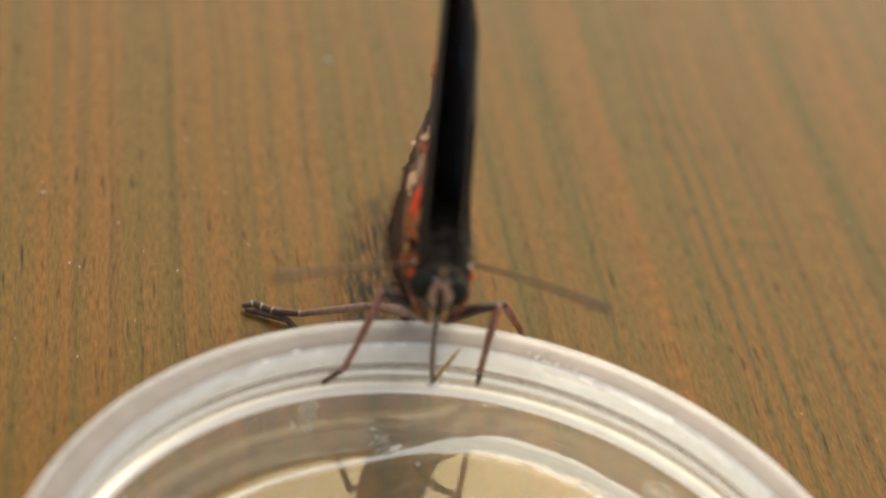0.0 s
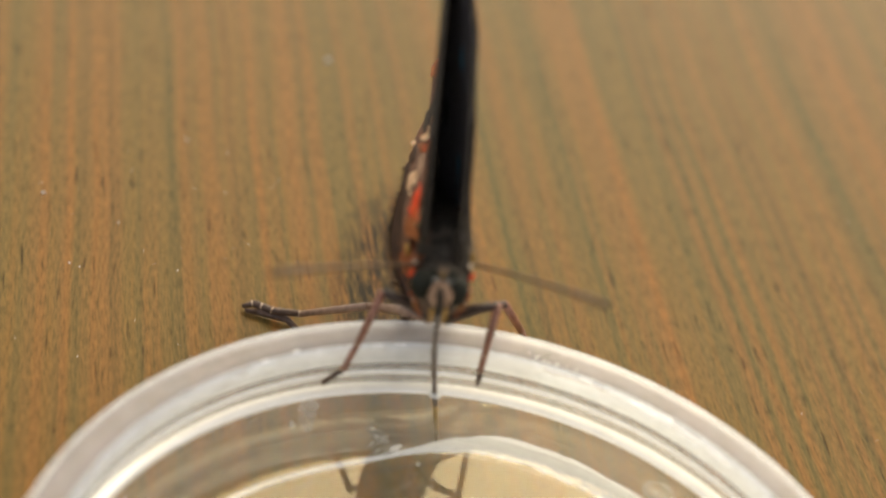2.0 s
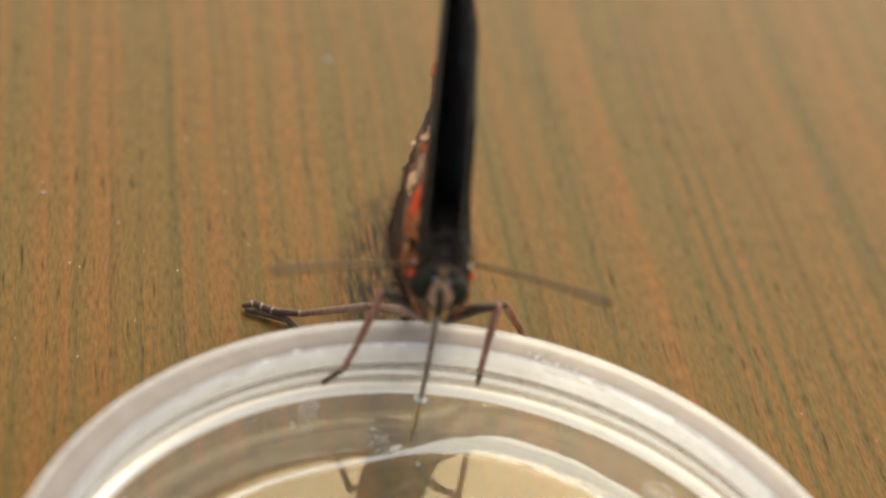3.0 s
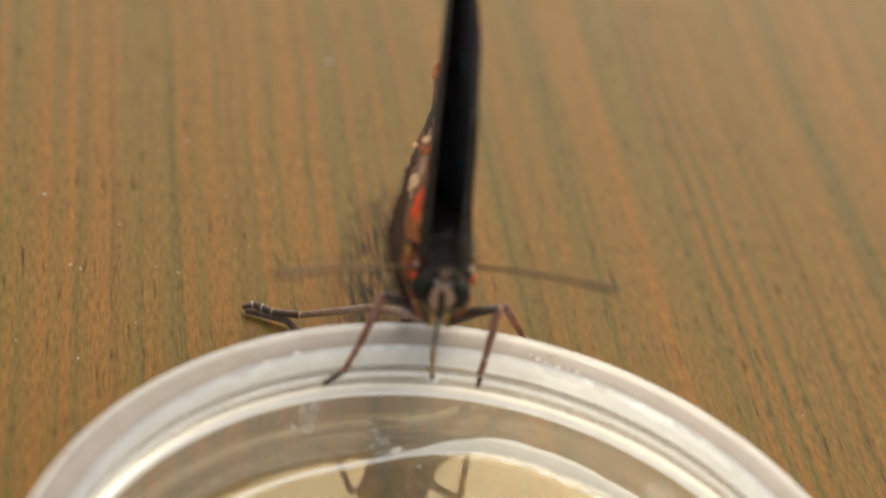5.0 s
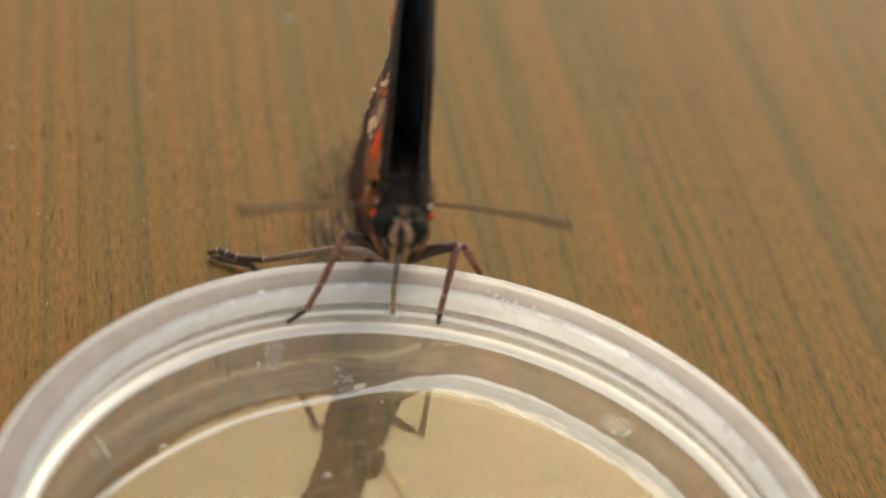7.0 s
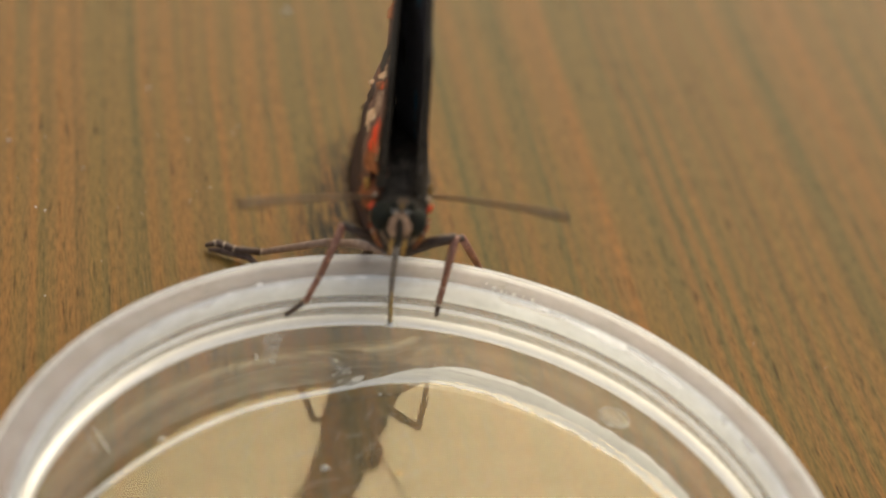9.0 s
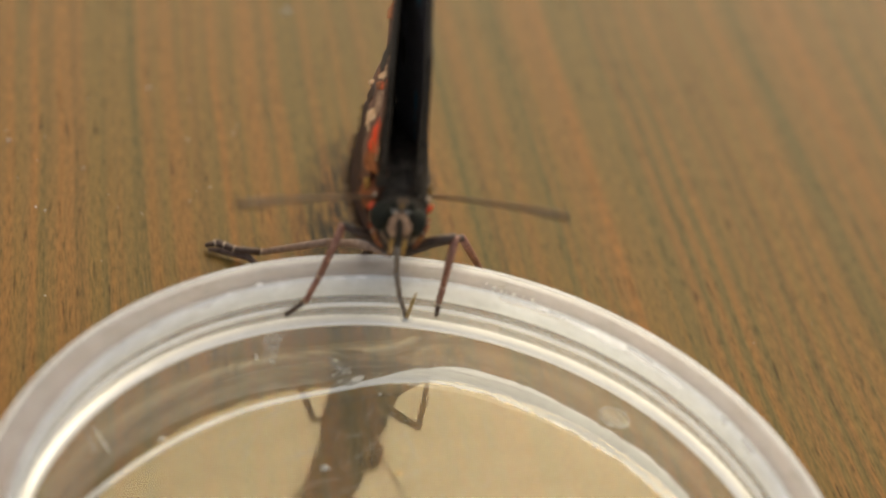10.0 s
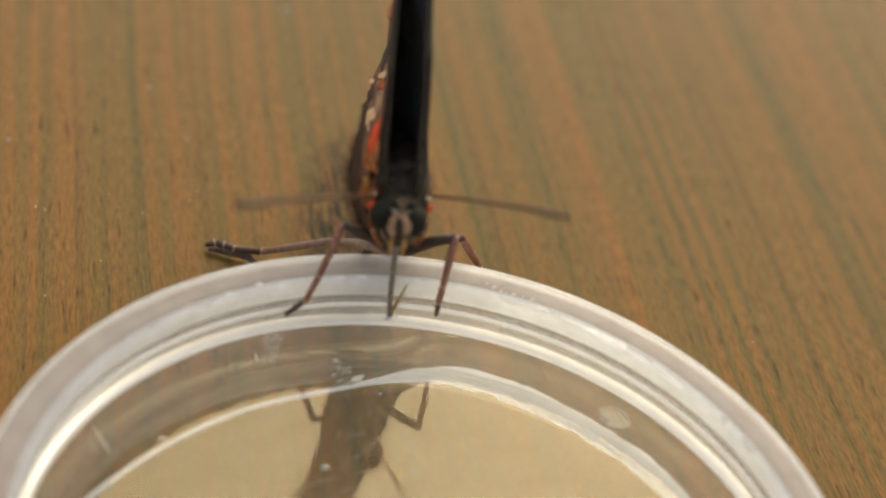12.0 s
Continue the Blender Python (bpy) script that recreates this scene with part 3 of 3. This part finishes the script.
def leg(owner, hip, knee, heel, mids, tip, femur_mat, tibia_mat, tarsus_mat, label, thick=0.25, ringed=True):
    f = part("leg", tube([spot(*hip), [(a + b) / 2 + c for a, b, c in zip(spot(*hip), spot(*knee), (0, 0, 0.25))], spot(*knee)], [0.40, 0.38, 0.29]), femur_mat, owner, label)
    part("tibia", tube([spot(*knee), [(a * 0.5 + b * 0.5) for a, b in zip(spot(*knee), spot(*heel))], spot(*heel)], [0.32, 0.30, 0.26]), tibia_mat, f)
    pts = [spot(*heel)] + [spot(*m) for m in mids] + [spot(*tip)]
    part("tarsus", tube(pts[:-1], [thick] * len(pts[:-1])), tarsus_mat, f)
    part("claw", tube(pts[-2:], [thick * 0.95, 0.17]), LEGMID, f, "dark foot tip")
    rng = random.Random(int(abs(tip[0]) * 100))
    bm = bmesh.new()
    spans = [(spot(*knee), spot(*heel), 0.22)] + [(p, q, thick) for p, q in zip(pts, pts[1:])]
    for a, b, r in spans:
        a, b = Vector(a), Vector(b)
        along = (b - a).normalized()
        for _ in range(int((b - a).length * 5)):
            side = Vector((rng.gauss(0, 1), rng.gauss(0, 1), rng.gauss(0, 1))).cross(along).normalized()
            root = a.lerp(b, rng.random()) + side * r * 0.8
            end = root + (side + along * 0.9) * rng.uniform(0.15, 0.34)
            feet = [bm.verts.new((root + o * 0.02) * MM) for o in (along, side.cross(along), -along)]
            top = bm.verts.new(end * MM)
            for k in range(3):
                bm.faces.new((feet[k], feet[(k + 1) % 3], top))
    part("bristles", bm, LEGDARK, f, "short dark bristles")
    for p, q in zip(pts, pts[1:]) if ringed else ():
        d = [(b - a) for a, b in zip(p, q)]
        l = math.sqrt(sum(c * c for c in d))
        part("joint_ring", tube([[a + c * 0.02 / l for a, c in zip(p, d)], [a + c * 0.11 / l for a, c in zip(p, d)]], [thick + 0.006, thick + 0.006]), CREAM, f, "pale joint ring")
    return f


def hairs(name, owner, centre, size, count, length, mat, label):
    """Short fur that stands off a rounded body: thin three-sided spikes."""
    rng = random.Random(7 + count)
    bm = bmesh.new()
    c = Vector(centre)
    for _ in range(count):
        d = Vector((rng.gauss(0, 1), rng.gauss(0, 1), rng.gauss(0, 1))).normalized()
        root = c + Vector((d.x * size[0], d.y * size[1], d.z * size[2])) * 0.96
        n = Vector((d.x / size[0], d.y / size[1], d.z / size[2])).normalized()
        tip = root + (n + Vector((rng.uniform(-0.5, 0.5), rng.uniform(-0.6, 0.3), rng.uniform(-0.5, 0.4)))) * length * rng.uniform(0.5, 1.1)
        side = n.orthogonal().normalized()
        other = n.cross(side)
        r = 0.03
        foot = [bm.verts.new((root + side * math.cos(a) * r + other * math.sin(a) * r) * MM) for a in (0, 2.1, 4.2)]
        top = bm.verts.new(tip * MM)
        for k in range(3):
            bm.faces.new((foot[k], foot[(k + 1) % 3], top))
    ob = part(name, bm, mat, owner, label)
    return tagged(ob, kind="stuff")


def butterfly():
    body = new("butterfly")
    body.matrix_basis = Matrix.Translation(BASEPOINT * MM)
    tagged(body, "black butterfly with red-orange marks and closed wings, drinking at the lid", "butterfly")
    part("thorax", blob(at(-7.3, 37.0, 11.2), (2.15, 4.6, 2.5), (8, 0, 6), 3, rough=0.05), BLACK, body)
    part("breast", blob(at(-7.1, 34.6, 10.3), (2.2, 3.2, 2.0), (14, 0, 4), 3, rough=0.06), BLACK, body, "furry dark breast")
    part("abdomen", tube([at(-7.6, 40.5, 11.0), at(-8.2, 44, 10.2), at(-8.8, 49, 8.6), at(-9.3, 54, 7.0), at(-9.6, 57, 6.0)], [1.5, 1.4, 1.1, 0.8, 0.3], 16), BLACK, body)
    head = part("head", blob(at(-6.95, 32.2, 11.9), (1.75, 1.4, 1.55), (0, 0, 4), 3, rough=0.08), BLACK, body)
    for x in (-8.2, -5.6):
        part("eye", blob(at(x, 31.1, 12.2), (0.95, 0.95, 1.2), (0, 0, 0), 3), EYE, head)
    for lobe, tip in ((((-6.98, 30.10, 13.61), (-7.21, 29.80, 13.09), (-7.27, 29.60, 12.44), (-7.01, 29.40, 11.81)), ((-7.03, 29.30, 11.48), (-7.02, 29.20, 10.88), (-6.97, 29.00, 10.13))), (((-6.72, 30.10, 13.67), (-6.31, 29.80, 13.33), (-5.98, 29.60, 12.84), (-6.06, 29.40, 12.07)), ((-6.00, 29.30, 11.76), (-5.98, 29.20, 11.16), (-5.96, 29.00, 10.34)))):
        part("palp", tube([at(*q) for q in lobe], [0.13, 0.25, 0.31, 0.22]), TAN, head, "tan furry palp")
        part("palp_tip", tube([at(*q) for q in tip], [0.17, 0.15, 0.07]), GOLD, head, "golden palp tip")
    part("face", blob(at(-6.63, 30.30, 11.73), (0.5, 0.5, 1.3), (-20, 0, 0), 3), BLACK, head)
    # a pale tuft between the antennae, their dark sockets, and the whitish scales under them
    for x, z, turn in ((-7.02, 14.62, 24), (-6.56, 14.72, -24)):
        part("brow", blob(at(x, 30.30, z), (0.08, 0.10, 0.22), (0, turn, 0), 2, rough=0.4), TAN, head, "pale tuft on the brow")
    part("brow", blob(at(-6.78, 30.25, 14.22), (0.12, 0.12, 0.22), (0, 0, 0), 2, rough=0.4), GOLD, head)
    for x, z in ((-7.45, 14.15), (-6.05, 14.35)):
        part("antenna_socket", blob(at(x, 30.35, z), (0.30, 0.25, 0.34), (0, 0, 0), 2), EYE, head)
    rng = random.Random(12)
    for x, z in ((-7.18, 13.72), (-6.14, 13.92)):
        for _ in range(6):
            dx, dz, r = rng.uniform(-0.30, 0.30), rng.uniform(-0.14, 0.14), rng.uniform(0.03, 0.065)
            part("brow_spot", blob(at(x + dx, 30.12, z + dz), (r * 1.6, 0.05, r), (0, rng.uniform(-40, 40), 0), 1, rough=0.5), WHITE, head)
    for spot_at, dot_at, gold_at in (((-9.21, 32.20, 12.16), (-9.10, 32.40, 13.06), (-9.95, 34.00, 12.79)), ((-4.66, 32.40, 12.87), (-4.91, 32.60, 13.67), (-4.94, 34.20, 13.38))):
        part("cheek_spot", blob(at(*spot_at), (0.19, 0.32, 0.42), (0, 20, 0), 2, rough=0.2), RED, head, "red cheek spot")
        part("cheek_dot", blob(at(*dot_at), (0.17, 0.18, 0.26), (0, 0, 0), 2, rough=0.4), CREAM, head)
        part("shoulder_tuft", blob(at(*gold_at), (0.16, 0.3, 0.55), (0, 0, 0), 2, rough=0.3), GOLD, head)
    for line, stripe in ((((-9.17, 32.00, 11.46), (-8.85, 31.60, 10.59), (-8.30, 31.20, 9.77), (-7.77, 31.00, 9.14)), ((-8.41, 30.90, 11.82), (-8.02, 30.60, 11.01), (-7.37, 30.40, 10.19))),
                         (((-4.60, 32.20, 12.12), (-4.65, 31.80, 11.32), (-4.91, 31.40, 10.41), (-5.22, 31.20, 9.67)), ((-5.09, 31.00, 12.51), (-5.17, 30.70, 11.57), (-5.49, 30.50, 10.61)))):
        part("collar", tube([at(*q) for q in line], [0.15, 0.22, 0.20, 0.1]), RUST, head)
        for q in range(5):
            a, b = Vector(line[q // 2]), Vector(line[q // 2 + 1])
            part("collar_scale", blob(at(*a.lerp(b, 0.25 + 0.5 * (q % 2)) - Vector((0, 0.22, 0))), (0.10, 0.08, 0.14), (0, 30, 0), 1, rough=0.4), (CREAM, RED, CREAM, GOLD, RUST)[q], head)
        part("eye_line", tube([at(*q) for q in stripe], [0.05, 0.08, 0.06]), TAN, head)
    for side, name, mirror in ((LEFT, "left", -1), (RIGHT, "right", 1)):
        fw = part("forewing", sheet(side, FORE, 0.16, 0.0), FOREWING if mirror < 0 else BLUE, body, "black forewing held upright")
        part("wing_vein", tube([at(wing_x(side, y, z), y, z) for y, z in ((33.6, 13.2), (36.2, 20.5), (40.0, 29.5), (45.0, 40.0), (50.0, 46.5))], [0.42, 0.30, 0.24, 0.18, 0.08]), BLACK, fw)
        if side is RIGHT:
            gleam = [(40.6, 12.6), (40.9, 15.4), (41.2, 18.0), (41.6, 22.0), (42.3, 26.0), (42.55, 26.0), (42.0, 22.0), (41.6, 18.0), (41.3, 15.4)]
            part("blue_streak", sheet(side, gleam, 0.05, -0.14), GLEAM, fw, "iridescent blue streak")
        hw = part("hindwing", sheet(side, HIND if side is LEFT else HIND_FAR, 0.14, mirror * 0.25, True), HINDWING if mirror < 0 else BLACK, body, "dark brown hindwing with red and cream marks")
        if side is RIGHT:
            continue
        # a dark sheet in place of the soft shade beside the body
        lobe = part("shade_lobe", sheet(side, SHADE_LOBE, 0.10, mirror * 0.12, True), MAROON, hw, "reddish-brown sheet under the hindwing, standing in for shade beside the body")
        part("fringe", fringe(side, SHADE_LOBE[2:12], 2000, 2.4), MAROON, lobe, "hairs that fade out the stand-in shade")
        # each mark: its middle, the half of its length as a step back and up, and its half width
        for mat, y, z, ay, az, w in ((MARK_RED, 35.8, 16.1, 1.5, 0.8, 0.95), (MARK_RUST, 34.6, 14.6, 0.9, 0.5, 0.9), (MARK_RUST, 34.6, 16.0, 0.6, 0.6, 0.35), (MARK_CREAM, 41.2, 14.2, 0.9, 0.3, 1.1), (TAN, 41.5, 15.6, 1.7, 0.0, 0.9),
                                     (BROWN, 45.3, 13.6, 0.9, 0.2, 0.6), (MARK_RUST, 43.9, 15.7, 0.45, 0.2, 1.3), (MARK_RED, 43.4, 16.1, 0.35, 0.2, 0.6), (MARK_CREAM, 45.7, 15.4, 0.4, 0.15, 0.9), (MARK_CREAM, 47.5, 13.3, 0.3, 0.1, 0.5),
                                     (BLACK, 49.6, 14.9, 2.3, 0.3, 0.6), (GOLD, 34.4, 12.3, 0.2, 0.7, 0.4), (MARK_RUST, 58.8, 13.6, 1.7, 0.0, 0.9), (GOLD, 58.0, 15.0, 1.6, 0.0, 0.25)):
            ring = []
            for a in (2 * math.pi * k / 13 for k in range(13)):
                wave = 1 + 0.5 * noise.noise(Vector((math.cos(a) * 2, math.sin(a) * 2, y)))
                u, v = math.cos(a) * wave, math.sin(a) * w * wave
                ring.append((y + u * ay - 1.3 * v, z + u * az + v))
            part("wing_mark", sheet(side, ring, 0.08, mirror * 0.34, True), mat, hw)
        rng = random.Random(33)
        for _ in range(18):
            y, z, r = rng.uniform(37.6, 49.0), rng.uniform(13.8, 17.5), rng.uniform(0.10, 0.24)
            ring = [(y + r * math.cos(a) * rng.uniform(0.8, 2.0), z + r * math.sin(a) * rng.uniform(0.6, 1.3)) for a in (2 * math.pi * k / 7 for k in range(7))]
            part("wing_fleck", sheet(side, ring, 0.06, mirror * 0.39, True), rng.choice((MARK_RUST, TAN, BROWN, MARK_CREAM)), hw)
    hairs("fuzz", head, at(-6.95, 32.2, 12.1), (1.75, 1.4, 1.55), 260, 0.50, BLACK, "short black fur")
    hairs("fuzz", body, at(-7.2, 35.5, 12.6), (2.1, 3.2, 2.4), 320, 0.9, BROWN, "dark brown fur")
    hairs("fuzz", body, at(-7.0, 33.6, 13.6), (1.6, 1.4, 1.9), 300, 0.9, FUR, "greyish-brown shaggy fur behind the head")
    part("shoulder", blob(spot(-9.0, 28.2, 17.2), (1.0, 1.9, 1.7), (20, 10, 0), 3, rough=0.10), RUST, body, "rust-coloured wing root")
    hairs("fuzz", body, spot(-9.0, 28.2, 17.2), (1.0, 1.9, 1.7), 160, 0.6, MARK_RUST, "rust and dark fur at the wing root")
    # two legs over the rim, two on the table, and a dark stand-in limb
    leg(body, (-7.16, 26.57, 12.70), (-10.68, 25.41, 15.00), (-11.69, 24.10, 10.80), [(-12.41, 23.70, 8.30)], (-13.74, 23.09, 7.00), LEGDARK, LEG, LEG, "brown leg reaching down to the water's edge")
    leg(body, (-5.70, 26.85, 12.70), (-2.20, 26.51, 15.30), (-2.32, 26.10, 10.80), [(-2.38, 26.56, 8.60)], (-2.34, 26.87, 7.00), LEGDARK, LEG, LEG, "brown leg reaching down to the water's edge")
    leg(body, (-6.98, 27.23, 12.00), (-11.97, 32.41, 7.50), (-17.63, 36.90, 1.29), [(-19.93, 37.00, 0.85), (-20.87, 37.30, 0.79), (-21.68, 37.50, 0.73)], (-22.53, 37.30, 0.35), LEGPALE, LEGPALE, LEGMID, "pale brown leg stretched to the table", 0.30)
    # an added limb, modelled where the pale foot's dark shade lies
    leg(body, (-7.00, 30.20, 12.00), (-9.20, 33.00, 6.00), (-17.40, 35.50, 0.50), [(-18.60, 36.72, 0.50), (-19.80, 36.85, 0.45), (-21.20, 36.95, 0.42)], (-22.20, 36.98, 0.30), LEGDARK, LEGDARK, LEGMID, "dark added limb standing in for the pale foot's shade on the table", 0.28, False)
    leg(body, (-5.77, 27.49, 12.00), (-1.63, 31.43, 11.50), (0.28, 35.89, 5.50), [(1.36, 39.35, 1.00)], (1.97, 39.49, 0.22), LEGDARK, LEG, LEG, "brown leg standing on the table")
    return body


BUTTERFLY = butterfly()


def antenna(root, tip):
    """One antenna, thin with a clubbed end, from its root along its own y axis."""
    l = (Vector(tip) - Vector(root)).length
    ob = part("antenna", tube([(0, 0, 0), (0, l * 0.3, 0.15), (0, l * 0.7, 0.1), (0, l * 0.85, 0), (0, l, -0.1)], [0.12, 0.14, 0.18, 0.27, 0.23]), ANTENNA, BUTTERFLY, "brown antenna with a clubbed end")
    return ob


def aim(a, b):
    """The pose, in the butterfly's space, of a limb that runs from a to b along its y axis (millimetres of the place)."""
    p, q = Vector(spot(*a)) * MM, Vector(spot(*b)) * MM
    return Matrix.Translation(p) @ (q - p).to_track_quat("Y", "Z").to_matrix().to_4x4()


FEELER_L = ((-8.52, 24.99, 18.60), (-17.15, 11.45, 25.80))
FEELER_R = ((-4.86, 26.42, 18.60), (4.80, 17.60, 26.10))
ANT_L, ANT_R = antenna(*FEELER_L), antenna(*FEELER_R)

# the proboscis: six stiff pieces in a chain
PIECE, TIP = 2.8, 4.2      # millimetres: each of the five upper pieces, and the last
TONGUE = []
for i in range(6):
    r = (0.26, 0.255, 0.25, 0.235, 0.21, 0.16)[i]
    l = PIECE if i < 5 else TIP
    TONGUE.append(part("proboscis", tube([(0, -0.06, 0), (0, l * 0.5, 0), (0, l + 0.06, 0)], [r, r - 0.01, r - 0.02 if i < 5 else 0.07]), HORN if i < 5 else AMBER, BUTTERFLY, "thin proboscis" if i < 5 else "amber proboscis tip"))


def chain(points, count):
    """Joints a piece's length apart along a line through points; past its end they go straight on."""
    pts = [Vector(p) for p in points]
    joints, seg, pos = [pts[0]], 0, pts[0]
    for _ in range(count):
        while seg + 2 < len(pts) and (pts[seg + 1] - pos).length < PIECE - 0.01:
            seg += 1
        d = pts[seg + 1] - pts[seg]
        f = pts[seg] - pos
        a, b, c = d.dot(d), 2 * f.dot(d), f.dot(f) - PIECE ** 2
        pos = pts[seg] + d * ((-b + math.sqrt(max(b * b - 4 * a * c, 0))) / (2 * a))
        joints.append(pos)
    return joints


# seconds; where the proboscis bends at the water; where its tip ends
SIPS_A = [
    (0, (-5.73, 26.49, 6.40), (-4.00, 26.83, 10.70)),
    (0.4, (-5.65, 26.52, 6.40), (-3.82, 26.83, 10.70)),
    (0.6, (-5.71, 26.54, 6.25), (-4.00, 26.33, 10.10)),
    (0.8, (-5.80, 26.51, 6.25), (-4.33, 26.10, 10.20)),
    (1.2, (-5.80, 26.51, 6.25), (-4.25, 25.71, 10.10)),
    (1.4, (-5.76, 26.52, 6.25), (-4.82, 24.82, 9.90)),
    (1.5, (-6.12, 26.40, 5.30), (-5.34, 24.98, 9.20)),
    (1.6, (-5.93, 26.48, 6.00), (-4.72, 24.95, 9.70)),
    (1.8, (-5.80, 26.51, 6.25), (-4.46, 25.16, 10.00)),
    (2, (-5.99, 26.44, 8.60), (-4.62, 26.48, 1.50)),
    (2.2, (-6.27, 25.68, 8.60), (-5.56, 20.49, 1.50)),
    (2.4, (-6.14, 25.72, 8.60), (-5.15, 20.38, 1.50)),
    (2.5, (-6.18, 25.71, 8.60), (-5.22, 19.74, 1.50)),
    (2.6, (-6.51, 25.59, 8.60), (-7.01, 23.04, 1.50)),
    (2.8, (-6.51, 25.59, 8.60), (-7.07, 23.92, 1.50)),
    (3, (-6.31, 25.66, 8.60), (-6.37, 25.58, 1.80)),
    (3.2, (-5.65, 25.92, 8.60), (-4.19, 23.99, 1.50)),
]
SIPS_B = [
    (4.8, (-5.88, 26.45, 6.95), (-6.28, 25.66, 11.00)),
    (5.2, (-5.90, 26.45, 7.10), (-6.28, 25.46, 11.20)),
    (5.5, (-5.86, 26.49, 7.15), (-6.23, 25.50, 11.20)),
    (6, (-5.88, 26.48, 7.15), (-6.13, 25.19, 11.10)),
    (6.5, (-5.93, 26.46, 7.25), (-6.22, 25.17, 11.30)),
    (7, (-5.96, 26.48, 7.30), (-6.22, 25.12, 11.30)),
    (7.2, (-6.12, 26.40, 7.30), (-6.37, 25.05, 11.30)),
]
SIPS_C = [
    (8.8, (-5.32, 26.58, 4.70), (-5.04, 27.53, 2.50)),
    (9, (-5.78, 26.52, 5.50), (-6.06, 25.31, 9.50)),
    (9.2, (-5.70, 26.50, 5.90), (-5.97, 25.20, 9.90)),
    (9.4, (-5.77, 26.51, 5.75), (-5.88, 25.12, 9.70)),
    (9.5, (-5.90, 26.18, 4.80), (-5.94, 24.32, 8.50)),
    (9.6, (-5.68, 24.95, 5.20), (-5.57, 24.73, 3.50)),
    (9.8, (-5.57, 26.57, 7.05), (-5.83, 25.06, 10.90)),
    (10, (-4.59, 26.75, 6.10), (-4.26, 25.28, 10.00)),
    (10.2, (-2.73, 26.97, 5.70), (-2.89, 25.06, 9.40)),
    (10.4, (-5.22, 26.63, 5.30), (-5.14, 24.95, 9.10)),
    (10.5, (-5.48, 26.55, 5.90), (-5.11, 25.11, 9.90)),
    (10.8, (-5.33, 26.57, 5.80), (-5.06, 24.95, 9.70)),
    (11, (-5.61, 26.55, 5.85), (-5.24, 25.18, 9.80)),
    (11.4, (-5.73, 26.50, 6.15), (-5.35, 25.33, 10.10)),
    (12, (-5.90, 26.49, 6.10), (-5.07, 25.78, 10.20)),
]


def motions():
    rows = [[] for _ in TONGUE]
    dips = []
    sips = SIPS_A + SIPS_B + SIPS_C
    steps = []
    for (t0, b0, p0), (t1, b1, p1) in zip(sips, sips[1:]):
        n = max(1, round((t1 - t0) / 0.2))
        steps += [(t0 + (t1 - t0) * k / n, Vector(b0).lerp(Vector(b1), k / n), Vector(p0).lerp(Vector(p1), k / n)) for k in range(n)]
    steps.append(sips[-1])
    for t, bend, tip in steps:
        root, bend, tip = Vector((-6.44, 25.15, 14.90)), Vector(bend), Vector(tip)
        if bend.z > 8:      # stretched out into the water
            spare = max(0.0, 5 * PIECE + TIP - (bend - root).length - (tip - bend).length)
            joints = chain([root + Vector((0, 1.0, 0.1)) * spare, root, bend, tip], 6)
        else:               # bent at the water, the tip turned up; the upper end lies inside the head
            mid = root.lerp(bend, 0.55) - Vector((0.28 * (bend.x - root.x), 0, 0))
            joints = chain([bend, mid, root, root + Vector((0, 15, -3))], 5)[::-1]
            joints.append(bend + (tip - bend).normalized() * TIP)
        for a, b in zip(joints, joints[1:]):
            if a.z >= LEVEL > b.z or b is joints[-1]:
                k = min(1.0, max(0.0, (a.z - LEVEL) / (a.z - b.z))) if a.z > b.z else 0.0
                dip = a.lerp(b, k)
                break
        low = min(joints[2:], key=lambda v: v.z)
        if low.z > LEVEL:
            dip = low
        dips.append((t, pose(dip.x * MM, dip.y * MM, max(LEVEL, dip.z) * MM)))
        for i in range(6):
            rows[i].append((t, aim(joints[i], joints[i + 1])))
    for ob, keys in zip(TONGUE, rows):
        walk(ob, keys)
    walk(RIPPLE, dips)
    still = Matrix.Translation(BASEPOINT * MM)
    risen = Matrix.Translation((BASEPOINT + Vector((-0.08, 0, 0))) * MM) @ pose(0, 0, 0, 0, 0.4, 0)
    walk(BUTTERFLY, [(0, still), (3.2, still), (4.6, risen), (12, risen)])
    walk(ANT_L, [(0, aim(*FEELER_L)), (1.7, aim(*FEELER_L)), (2.2, aim(FEELER_L[0], (-17.15, 11.90, 26.05))), (3.2, aim(FEELER_L[0], (-17.15, 11.90, 26.05))), (5, aim(FEELER_L[0], (-17.15, 11.75, 26.00))), (12, aim(*FEELER_L))])
    walk(ANT_R, [(0, aim(FEELER_R[0], (5.40, 16.40, 25.45))), (2, aim(FEELER_R[0], (5.20, 16.60, 25.55))), (3.2, aim(FEELER_R[0], (5.10, 16.90, 25.75))), (5, aim(FEELER_R[0], (4.95, 17.85, 26.35))), (5.6, aim(FEELER_R[0], (4.95, 17.85, 26.35))), (7, aim(*FEELER_R)), (12, aim(*FEELER_R))])


motions()
